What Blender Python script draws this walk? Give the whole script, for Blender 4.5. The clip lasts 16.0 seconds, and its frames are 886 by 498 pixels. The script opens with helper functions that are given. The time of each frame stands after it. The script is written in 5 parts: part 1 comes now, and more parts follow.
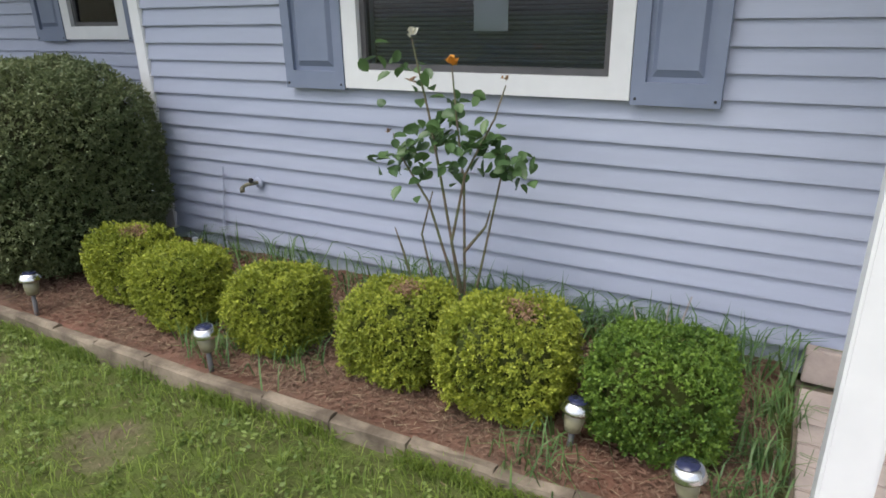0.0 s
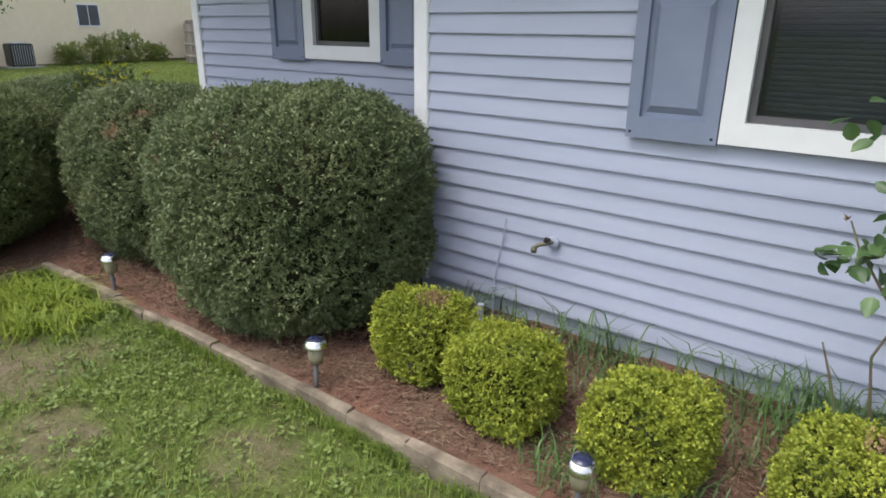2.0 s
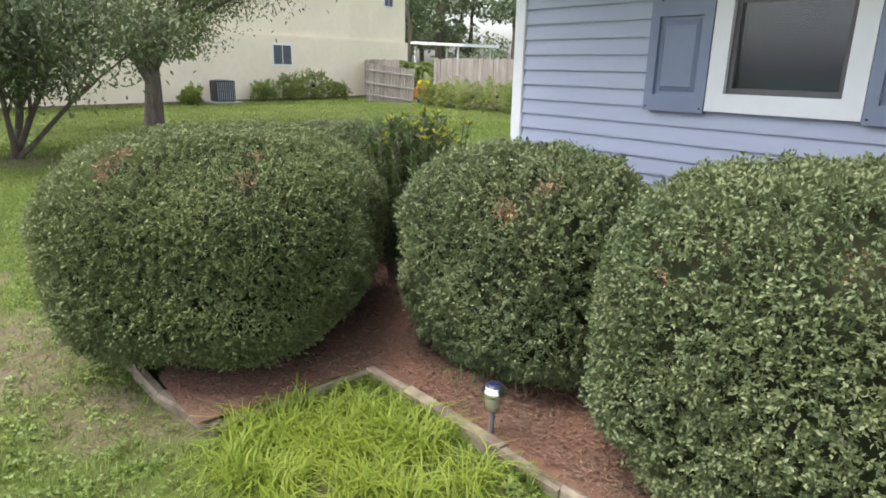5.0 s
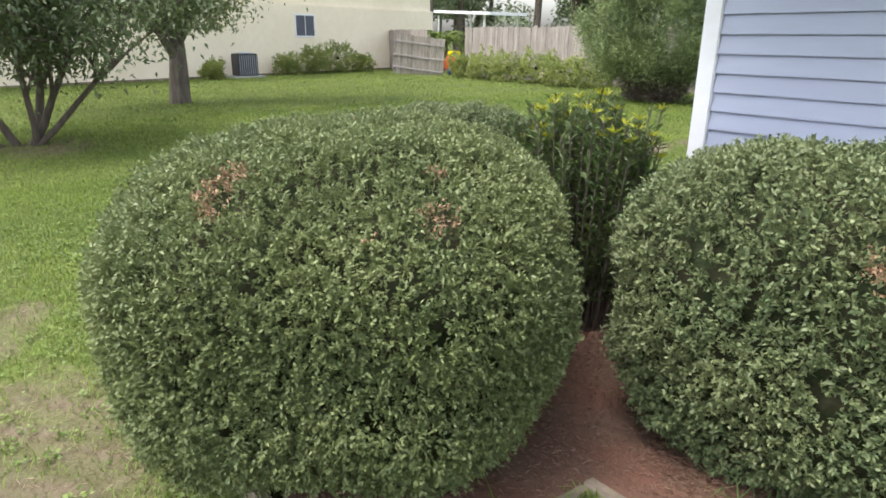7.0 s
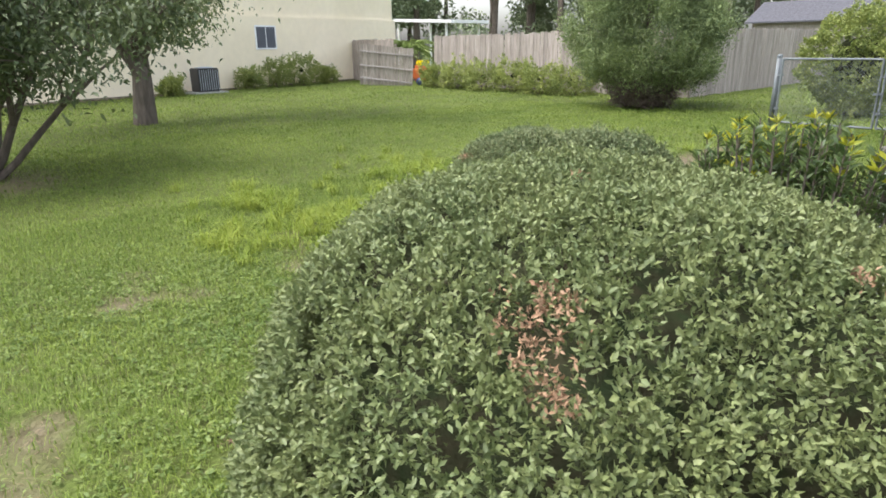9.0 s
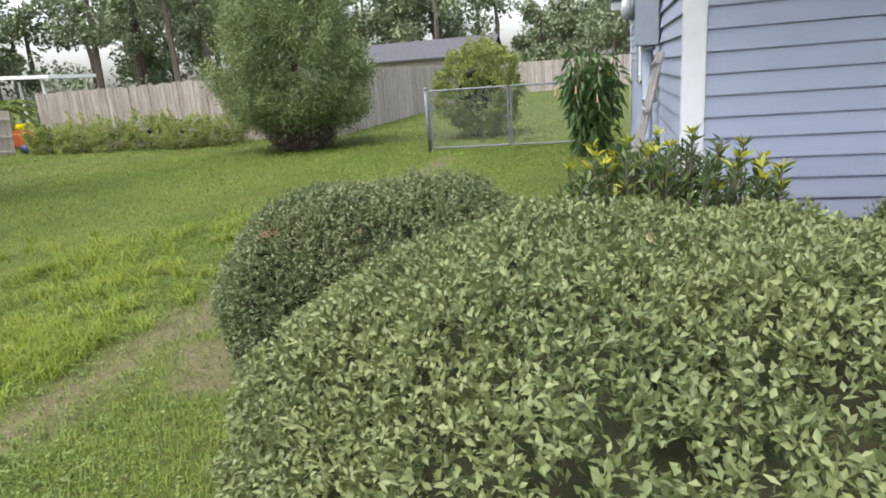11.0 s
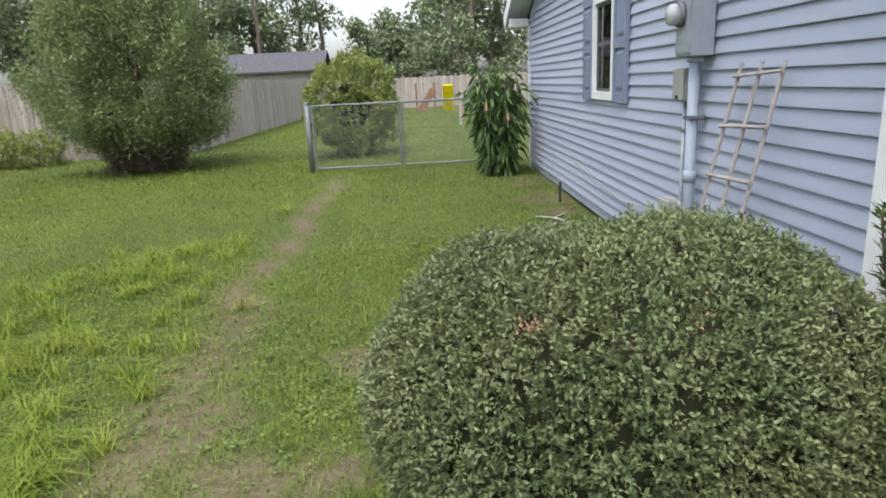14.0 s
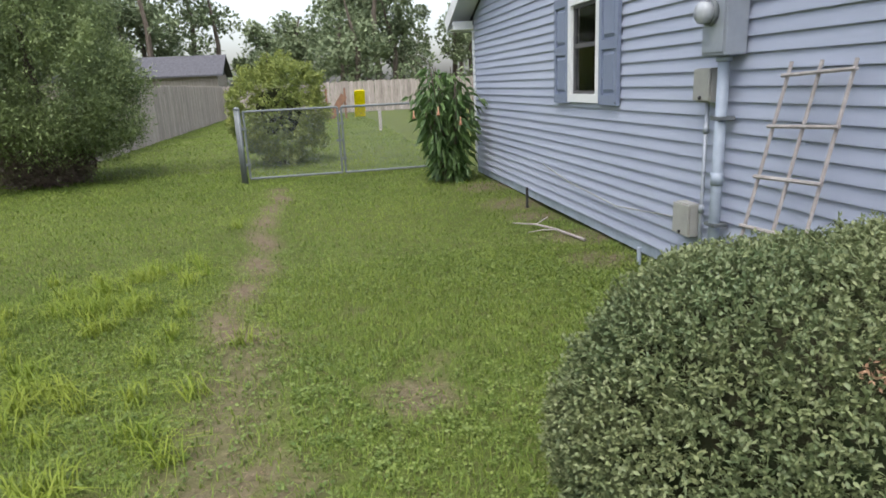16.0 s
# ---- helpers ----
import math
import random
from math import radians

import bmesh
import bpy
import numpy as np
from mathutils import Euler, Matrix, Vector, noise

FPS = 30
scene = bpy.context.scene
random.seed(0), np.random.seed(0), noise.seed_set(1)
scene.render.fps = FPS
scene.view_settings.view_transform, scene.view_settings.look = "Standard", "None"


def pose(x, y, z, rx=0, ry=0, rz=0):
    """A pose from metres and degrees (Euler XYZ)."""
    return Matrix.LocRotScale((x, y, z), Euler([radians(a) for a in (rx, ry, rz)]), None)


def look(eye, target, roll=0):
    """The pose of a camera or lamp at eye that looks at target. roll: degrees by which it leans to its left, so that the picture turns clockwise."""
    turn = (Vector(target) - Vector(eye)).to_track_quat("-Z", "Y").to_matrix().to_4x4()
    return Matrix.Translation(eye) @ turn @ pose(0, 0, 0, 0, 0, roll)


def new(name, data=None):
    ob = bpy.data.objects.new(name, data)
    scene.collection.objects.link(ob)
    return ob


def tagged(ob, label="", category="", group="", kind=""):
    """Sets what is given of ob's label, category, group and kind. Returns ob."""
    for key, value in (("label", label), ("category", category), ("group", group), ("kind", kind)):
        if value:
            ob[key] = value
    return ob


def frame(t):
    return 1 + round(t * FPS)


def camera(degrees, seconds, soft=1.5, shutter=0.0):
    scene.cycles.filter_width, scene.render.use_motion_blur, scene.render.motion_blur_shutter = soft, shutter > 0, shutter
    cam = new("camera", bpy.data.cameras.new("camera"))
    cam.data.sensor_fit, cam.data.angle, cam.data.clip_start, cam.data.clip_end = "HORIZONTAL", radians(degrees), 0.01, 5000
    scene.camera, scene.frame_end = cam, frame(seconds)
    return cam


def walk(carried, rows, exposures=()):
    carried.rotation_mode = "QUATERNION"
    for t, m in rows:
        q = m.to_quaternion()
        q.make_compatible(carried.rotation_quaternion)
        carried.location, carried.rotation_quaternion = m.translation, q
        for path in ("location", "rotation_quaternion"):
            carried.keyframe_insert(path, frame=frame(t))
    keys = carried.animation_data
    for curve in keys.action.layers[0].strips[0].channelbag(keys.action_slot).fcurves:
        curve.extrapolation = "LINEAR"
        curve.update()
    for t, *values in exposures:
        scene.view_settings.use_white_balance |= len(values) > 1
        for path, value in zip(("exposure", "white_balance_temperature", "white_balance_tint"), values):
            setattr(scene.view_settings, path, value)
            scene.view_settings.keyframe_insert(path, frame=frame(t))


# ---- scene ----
cam = camera(70.0, 16.0, soft=1.7)
PATH = [
    (0, (0.891, 0.307, 1.457), (-0.027, 1.941, 0.76), -1.1),
    (0.5, (0.567, 0.296, 1.474), (-0.269, 1.969, 0.764), -0.4),
    (1, (0.267, 0.234, 1.503), (-0.556, 1.903, 0.77), -0.9),
    (1.5, (-0.098, 0.3, 1.463), (-1.088, 1.889, 0.761), -1.2),
    (2, (-0.45, 0.275, 1.541), (-1.615, 1.762, 0.882), 0.6),
    (2.5, (-0.801, 0.241, 1.557), (-2.064, 1.66, 0.932), 0.4),
    (3, (-1.172, 0.218, 1.52), (-2.552, 1.536, 0.92), 0.1),
    (3.5, (-1.555, 0.223, 1.535), (-3.038, 1.432, 0.952), 0.1),
    (4, (-1.85, 0.196, 1.524), (-3.344, 1.41, 0.982), 1.4),
    (4.5, (-2.144, 0.144, 1.554), (-3.622, 1.374, 1.0), 1.3),
    (5, (-2.457, 0.138, 1.526), (-3.935, 1.366, 0.973), 1.1),
    (5.2, (-2.576, 0.155, 1.538), (-4.114, 1.294, 0.96), 0.1),
    (7.3, (-4.036, 0.202, 1.49), (-5.502, 1.402, 0.848), 0.5),
    (7.5, (-4.162, 0.187, 1.489), (-5.618, 1.403, 0.854), 0.5),
    (8, (-4.458, 0.131, 1.524), (-5.9, 1.381, 0.925), 0.1),
    (8.5, (-4.776, 0.116, 1.492), (-6.195, 1.391, 0.892), -0.4),
    (9, (-5.046, 0.087, 1.516), (-6.443, 1.38, 0.903), -0.8),
    (9.5, (-5.298, 0.017, 1.534), (-6.621, 1.382, 0.912), -2.2),
    (10, (-5.506, 0.026, 1.528), (-6.558, 1.608, 0.902), -1.7),
    (10.2, (-5.611, 0.072, 1.526), (-6.54, 1.733, 0.913), -2.4),
    (12.3, (-6.846, 0.599, 1.484), (-6.942, 2.536, 0.996), -2.1),
    (12.5, (-6.938, 0.653, 1.498), (-6.997, 2.59, 1.004), -1.3),
    (13, (-7.2, 0.755, 1.51), (-7.2, 2.694, 1.018), -1.7),
    (13.5, (-7.443, 0.861, 1.51), (-7.392, 2.797, 1.013), -1.6),
    (14, (-7.635, 1.057, 1.518), (-7.587, 2.99, 1.007), -2.8),
    (14.5, (-7.854, 1.193, 1.518), (-7.764, 3.13, 1.028), -1.8),
    (15, (-8.099, 1.275, 1.532), (-7.924, 3.203, 1.029), -2.1),
    (15.5, (-8.238, 1.407, 1.516), (-7.998, 3.328, 1.013), -2.6),
    (16, (-8.398, 1.535, 1.514), (-8.042, 3.436, 1.007), -2.7),
]
walk(cam, [(t, look(eye, target, roll)) for t, eye, target, roll in PATH], [(0, 1.0), (2.5, 1.3), (4, 1.68), (5, 1.78), (8, 1.92), (10, 1.75), (12.5, 1.56), (16, 1.34)])

# ---------------- world and sun ----------------
SUN_ELEV, SUN_ROT = radians(66), radians(205)
world = bpy.data.worlds.new("overcast_sky")
scene.world = world
world.use_nodes = True
wn = world.node_tree.nodes
wl = world.node_tree.links
sky = wn.new("ShaderNodeTexSky")
sky.sky_type, sky.sun_disc = "NISHITA", False
sky.sun_elevation, sky.sun_rotation = SUN_ELEV, SUN_ROT
sky.air_density, sky.dust_density, sky.ozone_density = 1.0, 4.0, 1.5
pale = wn.new("ShaderNodeHueSaturation")
pale.inputs["Saturation"].default_value = 0.45
wl.new(sky.outputs["Color"], pale.inputs["Color"])
wl.new(pale.outputs["Color"], wn["Background"].inputs["Color"])
wn["Background"].inputs["Strength"].default_value = 0.15
sun = new("sun", bpy.data.lights.new("sun", "SUN"))
sun.data.energy, sun.data.angle, sun.data.color = 0.5, radians(40), (1.0, 0.96, 0.92)
sun.matrix_world = look((-5 * math.tan(radians(24)) * 0.42, -5 * math.tan(radians(24)) * 0.91, 5), (0, 0, 0))


# ---------------- materials ----------------
def material(name, colour, rough=0.6, metal=0.0, second=None, scale=6.0, mix=0.5, bump=0.0, bump_scale=60.0,
             island=False, per_object=0.0, translucent=0.0, stretch=(1, 1, 1), grime=0.0, spec=0.5):
    """A procedural surface: two tones broken up by noise at two scales, with optional relief and random tone."""
    m = bpy.data.materials.new(name)
    m.use_nodes = True
    n, l = m.node_tree.nodes, m.node_tree.links
    b = n["Principled BSDF"]
    b.inputs["Roughness"].default_value, b.inputs["Metallic"].default_value = rough, metal
    b.inputs["Specular IOR Level"].default_value = spec
    geo = n.new("ShaderNodeNewGeometry")
    mapping = n.new("ShaderNodeMapping")
    mapping.inputs["Scale"].default_value = stretch
    l.new(geo.outputs["Position"], mapping.inputs["Vector"])
    second = second or tuple(c * 0.8 for c in colour)
    coarse = n.new("ShaderNodeTexNoise")
    coarse.inputs["Scale"].default_value, coarse.inputs["Detail"].default_value = scale, 6
    l.new(mapping.outputs["Vector"], coarse.inputs["Vector"])
    ramp = n.new("ShaderNodeMapRange")
    ramp.inputs["From Min"].default_value, ramp.inputs["From Max"].default_value = 0.35, 0.65
    ramp.inputs["To Max"].default_value = mix * 2 if mix < 0.5 else 1.0
    l.new(coarse.outputs["Fac"], ramp.inputs["Value"])
    blend = n.new("ShaderNodeMix")
    blend.data_type = "RGBA"
    blend.inputs["A"].default_value, blend.inputs["B"].default_value = (*colour, 1), (*second, 1)
    l.new(ramp.outputs["Result"], blend.inputs["Factor"])
    if island:
        add = n.new("ShaderNodeMath")
        add.operation = "MULTIPLY_ADD"
        add.inputs[1].default_value = 0.45
        l.new(ramp.outputs["Result"], add.inputs[0])
        less = n.new("ShaderNodeMath")
        less.operation = "MULTIPLY_ADD"
        less.inputs[1].default_value, less.inputs[2].default_value = 0.75, -0.05
        l.new(geo.outputs["Random Per Island"], less.inputs[0])
        l.new(less.outputs["Value"], add.inputs[2])
        l.new(add.outputs["Value"], blend.inputs["Factor"])
    colour_out = blend.outputs["Result"]
    if per_object or grime:
        fine = n.new("ShaderNodeTexNoise")
        fine.inputs["Scale"].default_value, fine.inputs["Detail"].default_value = scale * 7, 8
        l.new(mapping.outputs["Vector"], fine.inputs["Vector"])
        info = n.new("ShaderNodeObjectInfo")
        value = n.new("ShaderNodeMath")
        value.operation = "MULTIPLY_ADD"
        value.inputs[1].default_value, value.inputs[2].default_value = per_object, 1 - per_object / 2
        l.new(info.outputs["Random"], value.inputs[0])
        dirt = n.new("ShaderNodeMath")
        dirt.operation = "MULTIPLY_ADD"
        dirt.inputs[1].default_value, dirt.inputs[2].default_value = -grime, 1 + grime * 0.5
        l.new(fine.outputs["Fac"], dirt.inputs[0])
        both = n.new("ShaderNodeMath")
        both.operation = "MULTIPLY"
        l.new(value.outputs["Value"], both.inputs[0])
        l.new(dirt.outputs["Value"], both.inputs[1])
        hsv = n.new("ShaderNodeHueSaturation")
        l.new(both.outputs["Value"], hsv.inputs["Value"])
        l.new(colour_out, hsv.inputs["Color"])
        colour_out = hsv.outputs["Color"]
    l.new(colour_out, b.inputs["Base Color"])
    if bump:
        grain = n.new("ShaderNodeTexNoise")
        grain.inputs["Scale"].default_value, grain.inputs["Detail"].default_value = bump_scale, 5
        l.new(mapping.outputs["Vector"], grain.inputs["Vector"])
        relief = n.new("ShaderNodeBump")
        relief.inputs["Strength"].default_value, relief.inputs["Distance"].default_value = bump, 0.01
        l.new(grain.outputs["Fac"], relief.inputs["Height"])
        l.new(relief.outputs["Normal"], b.inputs["Normal"])
    if translucent:
        trans = n.new("ShaderNodeBsdfTranslucent")
        l.new(colour_out, trans.inputs["Color"])
        mixer = n.new("ShaderNodeMixShader")
        mixer.inputs["Fac"].default_value = translucent
        l.new(b.outputs["BSDF"], mixer.inputs[1])
        l.new(trans.outputs["BSDF"], mixer.inputs[2])
        l.new(mixer.outputs["Shader"], n["Material Output"].inputs["Surface"])
    return m


M = {
    "siding": material("blue_grey_vinyl", (0.39, 0.425, 0.53), 0.5, second=(0.345, 0.38, 0.485), scale=1.3, bump=0.08, bump_scale=90, stretch=(0.3, 0.3, 3), per_object=0.05, grime=0.12),
    "foundation": material("painted_blockwork", (0.36, 0.42, 0.50), 0.8, second=(0.28, 0.33, 0.38), scale=5, bump=0.3, grime=0.3),
    "white": material("white_vinyl_trim", (0.78, 0.79, 0.80), 0.4, second=(0.72, 0.73, 0.75), scale=2, grime=0.1),
    "shutter": material("slate_blue_plastic", (0.21, 0.245, 0.34), 0.5, second=(0.185, 0.22, 0.31), scale=3, bump=0.05, bump_scale=150, grime=0.1),
    "bronze": material("dark_bronze_frame", (0.10, 0.095, 0.10), 0.45, second=(0.07, 0.07, 0.075), grime=0.1),
    "blind": material("dark_grey_slat", (0.23, 0.25, 0.29), 0.55, per_object=0.15),
    "screen": material("insect_screen", (0.085, 0.092, 0.112), 0.7, second=(0.07, 0.077, 0.095), scale=2, grime=0.1),
    "room": material("dim_room_paint", (0.25, 0.25, 0.26), 0.9),
    "paper": material("white_paper", (0.50, 0.52, 0.52), 0.8),
    "shingle": material("grey_roof_shingle", (0.11, 0.11, 0.125), 1.0, second=(0.075, 0.075, 0.085), spec=0.1, scale=8, bump=0.4, per_object=0.2, grime=0.3),
    "grey_metal": material("grey_painted_steel", (0.36, 0.39, 0.44), 0.45, metal=0.2, second=(0.31, 0.34, 0.39), scale=4, bump=0.03, grime=0.15),
    "conduit": material("grey_plastic_conduit", (0.33, 0.38, 0.46), 0.5, second=(0.29, 0.34, 0.41), scale=5, grime=0.15),
    "beige_box": material("beige_utility_plastic", (0.36, 0.36, 0.33), 0.6, second=(0.30, 0.30, 0.28), scale=6, grime=0.15),
    "galv": material("galvanised_steel", (0.17, 0.19, 0.20), 0.6, metal=0.3, second=(0.13, 0.145, 0.155), scale=9, grime=0.2),
    "chrome": material("brushed_stainless", (0.75, 0.75, 0.75), 0.22, metal=1.0, second=(0.65, 0.65, 0.65), scale=30),
    "lens": material("amber_plastic_lens", (0.30, 0.28, 0.19), 0.3, second=(0.22, 0.20, 0.13), scale=20),
    "solar": material("solar_cell", (0.02, 0.025, 0.06), 0.15, second=(0.03, 0.035, 0.08), scale=90),
    "black": material("black_plastic", (0.025, 0.025, 0.028), 0.5, grime=0.2),
    "brass": material("weathered_brass", (0.20, 0.18, 0.11), 0.5, metal=0.6, second=(0.14, 0.14, 0.11), scale=40),
    "glass_meter": material("cloudy_meter_glass", (0.45, 0.47, 0.5), 0.12, second=(0.38, 0.40, 0.43), scale=12),
    "weathered": material("weathered_grey_wood", (0.36, 0.32, 0.29), 0.85, second=(0.25, 0.215, 0.19), scale=4, bump=0.4, bump_scale=40, stretch=(4, 4, 0.5), per_object=0.35, grime=0.3),
    "lattice_wood": material("silvered_lath", (0.40, 0.37, 0.36), 0.85, second=(0.30, 0.27, 0.26), scale=14, bump=0.3, per_object=0.15, grime=0.3),
    "cream": material("cream_stucco", (0.82, 0.73, 0.56), 0.9, second=(0.77, 0.68, 0.51), scale=0.6, bump=0.2, grime=0.15),
    "concrete": material("weathered_concrete_edging", (0.25, 0.205, 0.152), 0.95, second=(0.10, 0.078, 0.056), scale=7, bump=0.7, bump_scale=50, per_object=0.12, grime=0.5),
    "paver": material("pinkish_concrete_paver", (0.44, 0.37, 0.33), 0.9, second=(0.37, 0.31, 0.28), scale=6, bump=0.3, per_object=0.12, grime=0.25),
    "mulch": material("red_brown_mulch", (0.14, 0.065, 0.042), 0.95, second=(0.12, 0.075, 0.05), scale=3.0, bump=1.0, bump_scale=55, grime=0.8),
    "chips": material("mulch_chip", (0.125, 0.058, 0.038), 0.95, second=(0.19, 0.125, 0.085), scale=1.2, island=True),
    "straw": material("dry_straw", (0.29, 0.23, 0.145), 0.9, second=(0.18, 0.125, 0.08), scale=4, island=True),
    "privet": material("privet_leaf", (0.083, 0.124, 0.052), 0.5, spec=0.4, second=(0.20, 0.228, 0.105), scale=2.5, island=True, translucent=0.18),
    "privet_sunned": material("olive_privet_leaf", (0.112, 0.150, 0.058), 0.5, spec=0.4, second=(0.20, 0.232, 0.092), scale=3.5, island=True, translucent=0.2),
    # near-black green: the shade deep inside a bush, put into the colour
    "privet_core": material("privet_inner_shade", (0.030, 0.042, 0.020), 1.0, spec=0.0, second=(0.045, 0.042, 0.025), scale=20, bump=0.6),
    "dead_leaf": material("dead_brown_leaf", (0.19, 0.10, 0.055), 0.85, second=(0.32, 0.205, 0.125), scale=9, island=True),
    "box_leaf": material("yellow_green_boxwood_leaf", (0.125, 0.175, 0.022), 0.5, spec=0.3, second=(0.41, 0.45, 0.06), scale=5, island=True, translucent=0.25),
    "box_leaf_dark": material("green_boxwood_leaf", (0.055, 0.12, 0.022), 0.5, spec=0.3, second=(0.18, 0.28, 0.04), scale=5, island=True, translucent=0.25),
    # dark green filler colour, painted shade behind the boxwood leaves
    "box_core": material("boxwood_inner_shade", (0.05, 0.07, 0.018), 1.0, spec=0.0, second=(0.075, 0.08, 0.03), scale=25, bump=0.6),
    "long_leaf": material("long_green_leaf", (0.035, 0.075, 0.022), 0.42, second=(0.12, 0.17, 0.045), scale=4, island=True, translucent=0.25),
    "new_leaf": material("fresh_yellow_leaf", (0.30, 0.34, 0.03), 0.5, second=(0.42, 0.40, 0.03), scale=6, island=True, translucent=0.35),
    "trumpet_leaf": material("trumpet_bush_leaf", (0.045, 0.10, 0.03), 0.45, second=(0.12, 0.20, 0.06), scale=3, island=True, translucent=0.3),
    "rose_leaf": material("rose_leaf", (0.045, 0.095, 0.035), 0.4, second=(0.10, 0.18, 0.06), scale=12, island=True, translucent=0.3),
    "rose_stem": material("rose_cane", (0.14, 0.10, 0.075), 0.7, second=(0.10, 0.12, 0.05), scale=14, grime=0.3),
    "petal_white": material("white_petal", (0.8, 0.78, 0.68), 0.6, translucent=0.3),
    "petal_orange": material("orange_petal", (0.65, 0.30, 0.03), 0.6, second=(0.5, 0.2, 0.03), scale=40, translucent=0.3),
    "petal_peach": material("peach_trumpet_flower", (0.72, 0.38, 0.26), 0.6, translucent=0.3),
    "cedar_leaf": material("cedar_foliage", (0.11, 0.155, 0.068), 0.7, second=(0.235, 0.295, 0.115), scale=1.4, island=True, translucent=0.2),
    "cedar_dead": material("bare_brown_twigs", (0.10, 0.075, 0.06), 0.9, second=(0.16, 0.12, 0.10), scale=5, island=True),
    "dark_leaf": material("dark_shrub_leaf", (0.055, 0.085, 0.035), 0.5, second=(0.15, 0.185, 0.08), scale=0.9, island=True, translucent=0.25),
    "yard_leaf": material("yellowing_shrub_leaf", (0.12, 0.17, 0.045), 0.55, second=(0.33, 0.37, 0.10), scale=1.5, island=True, translucent=0.3),
    "tree_leaf": material("live_oak_leaf", (0.085, 0.12, 0.042), 0.5, second=(0.24, 0.285, 0.11), scale=0.9, island=True, translucent=0.3),
    "wood_leaf": material("far_woodland_leaf", (0.10, 0.14, 0.07), 0.7, second=(0.22, 0.265, 0.145), scale=0.25, island=True, translucent=0.2),
    "bark": material("grey_brown_bark", (0.13, 0.105, 0.085), 0.95, second=(0.08, 0.065, 0.05), scale=5, bump=0.9, bump_scale=22, stretch=(3, 3, 0.7), grime=0.4),
    "grass": material("lawn_blade", (0.085, 0.145, 0.022), 0.55, second=(0.21, 0.272, 0.05), scale=0.7, island=True, translucent=0.3, spec=0.3),
    "tall_grass": material("bright_tuft_blade", (0.13, 0.20, 0.02), 0.55, second=(0.26, 0.31, 0.045), scale=2, island=True, translucent=0.3, spec=0.3),
    "weed": material("lawn_weed_leaf", (0.09, 0.145, 0.036), 0.5, second=(0.21, 0.27, 0.075), scale=1.1, island=True, translucent=0.25, spec=0.3),
    "wall_weed": material("coarse_weed_blade", (0.05, 0.12, 0.035), 0.5, second=(0.13, 0.22, 0.06), scale=4, island=True, translucent=0.25),
    "slide": material("yellow_slide_plastic", (0.75, 0.62, 0.0), 0.35),
    "ramp": material("stained_play_wood", (0.25, 0.13, 0.08), 0.8, second=(0.18, 0.10, 0.07), scale=5),
    "red_toy": material("red_orange_plastic", (0.55, 0.14, 0.04), 0.4),
    "blue_toy": material("blue_plastic", (0.06, 0.09, 0.25), 0.4),
    "pipe_white": material("white_pvc", (0.34, 0.35, 0.34), 0.5, grime=0.2),
}


def clear_glass(name):
    m = bpy.data.materials.new(name)
    m.use_nodes = True
    n, l = m.node_tree.nodes, m.node_tree.links
    n.remove(n["Principled BSDF"])
    gloss, clear, mixer, fr = (n.new(k) for k in ("ShaderNodeBsdfGlossy", "ShaderNodeBsdfTransparent", "ShaderNodeMixShader", "ShaderNodeFresnel"))
    gloss.inputs["Roughness"].default_value = 0.03
    clear.inputs["Color"].default_value = (0.82, 0.85, 0.88, 1)
    fr.inputs["IOR"].default_value = 1.5
    l.new(fr.outputs["Fac"], mixer.inputs["Fac"])
    l.new(clear.outputs["BSDF"], mixer.inputs[1])
    l.new(gloss.outputs["BSDF"], mixer.inputs[2])
    l.new(mixer.outputs["Shader"], n["Material Output"].inputs["Surface"])
    return m


M["glass"] = clear_glass("window_glass")


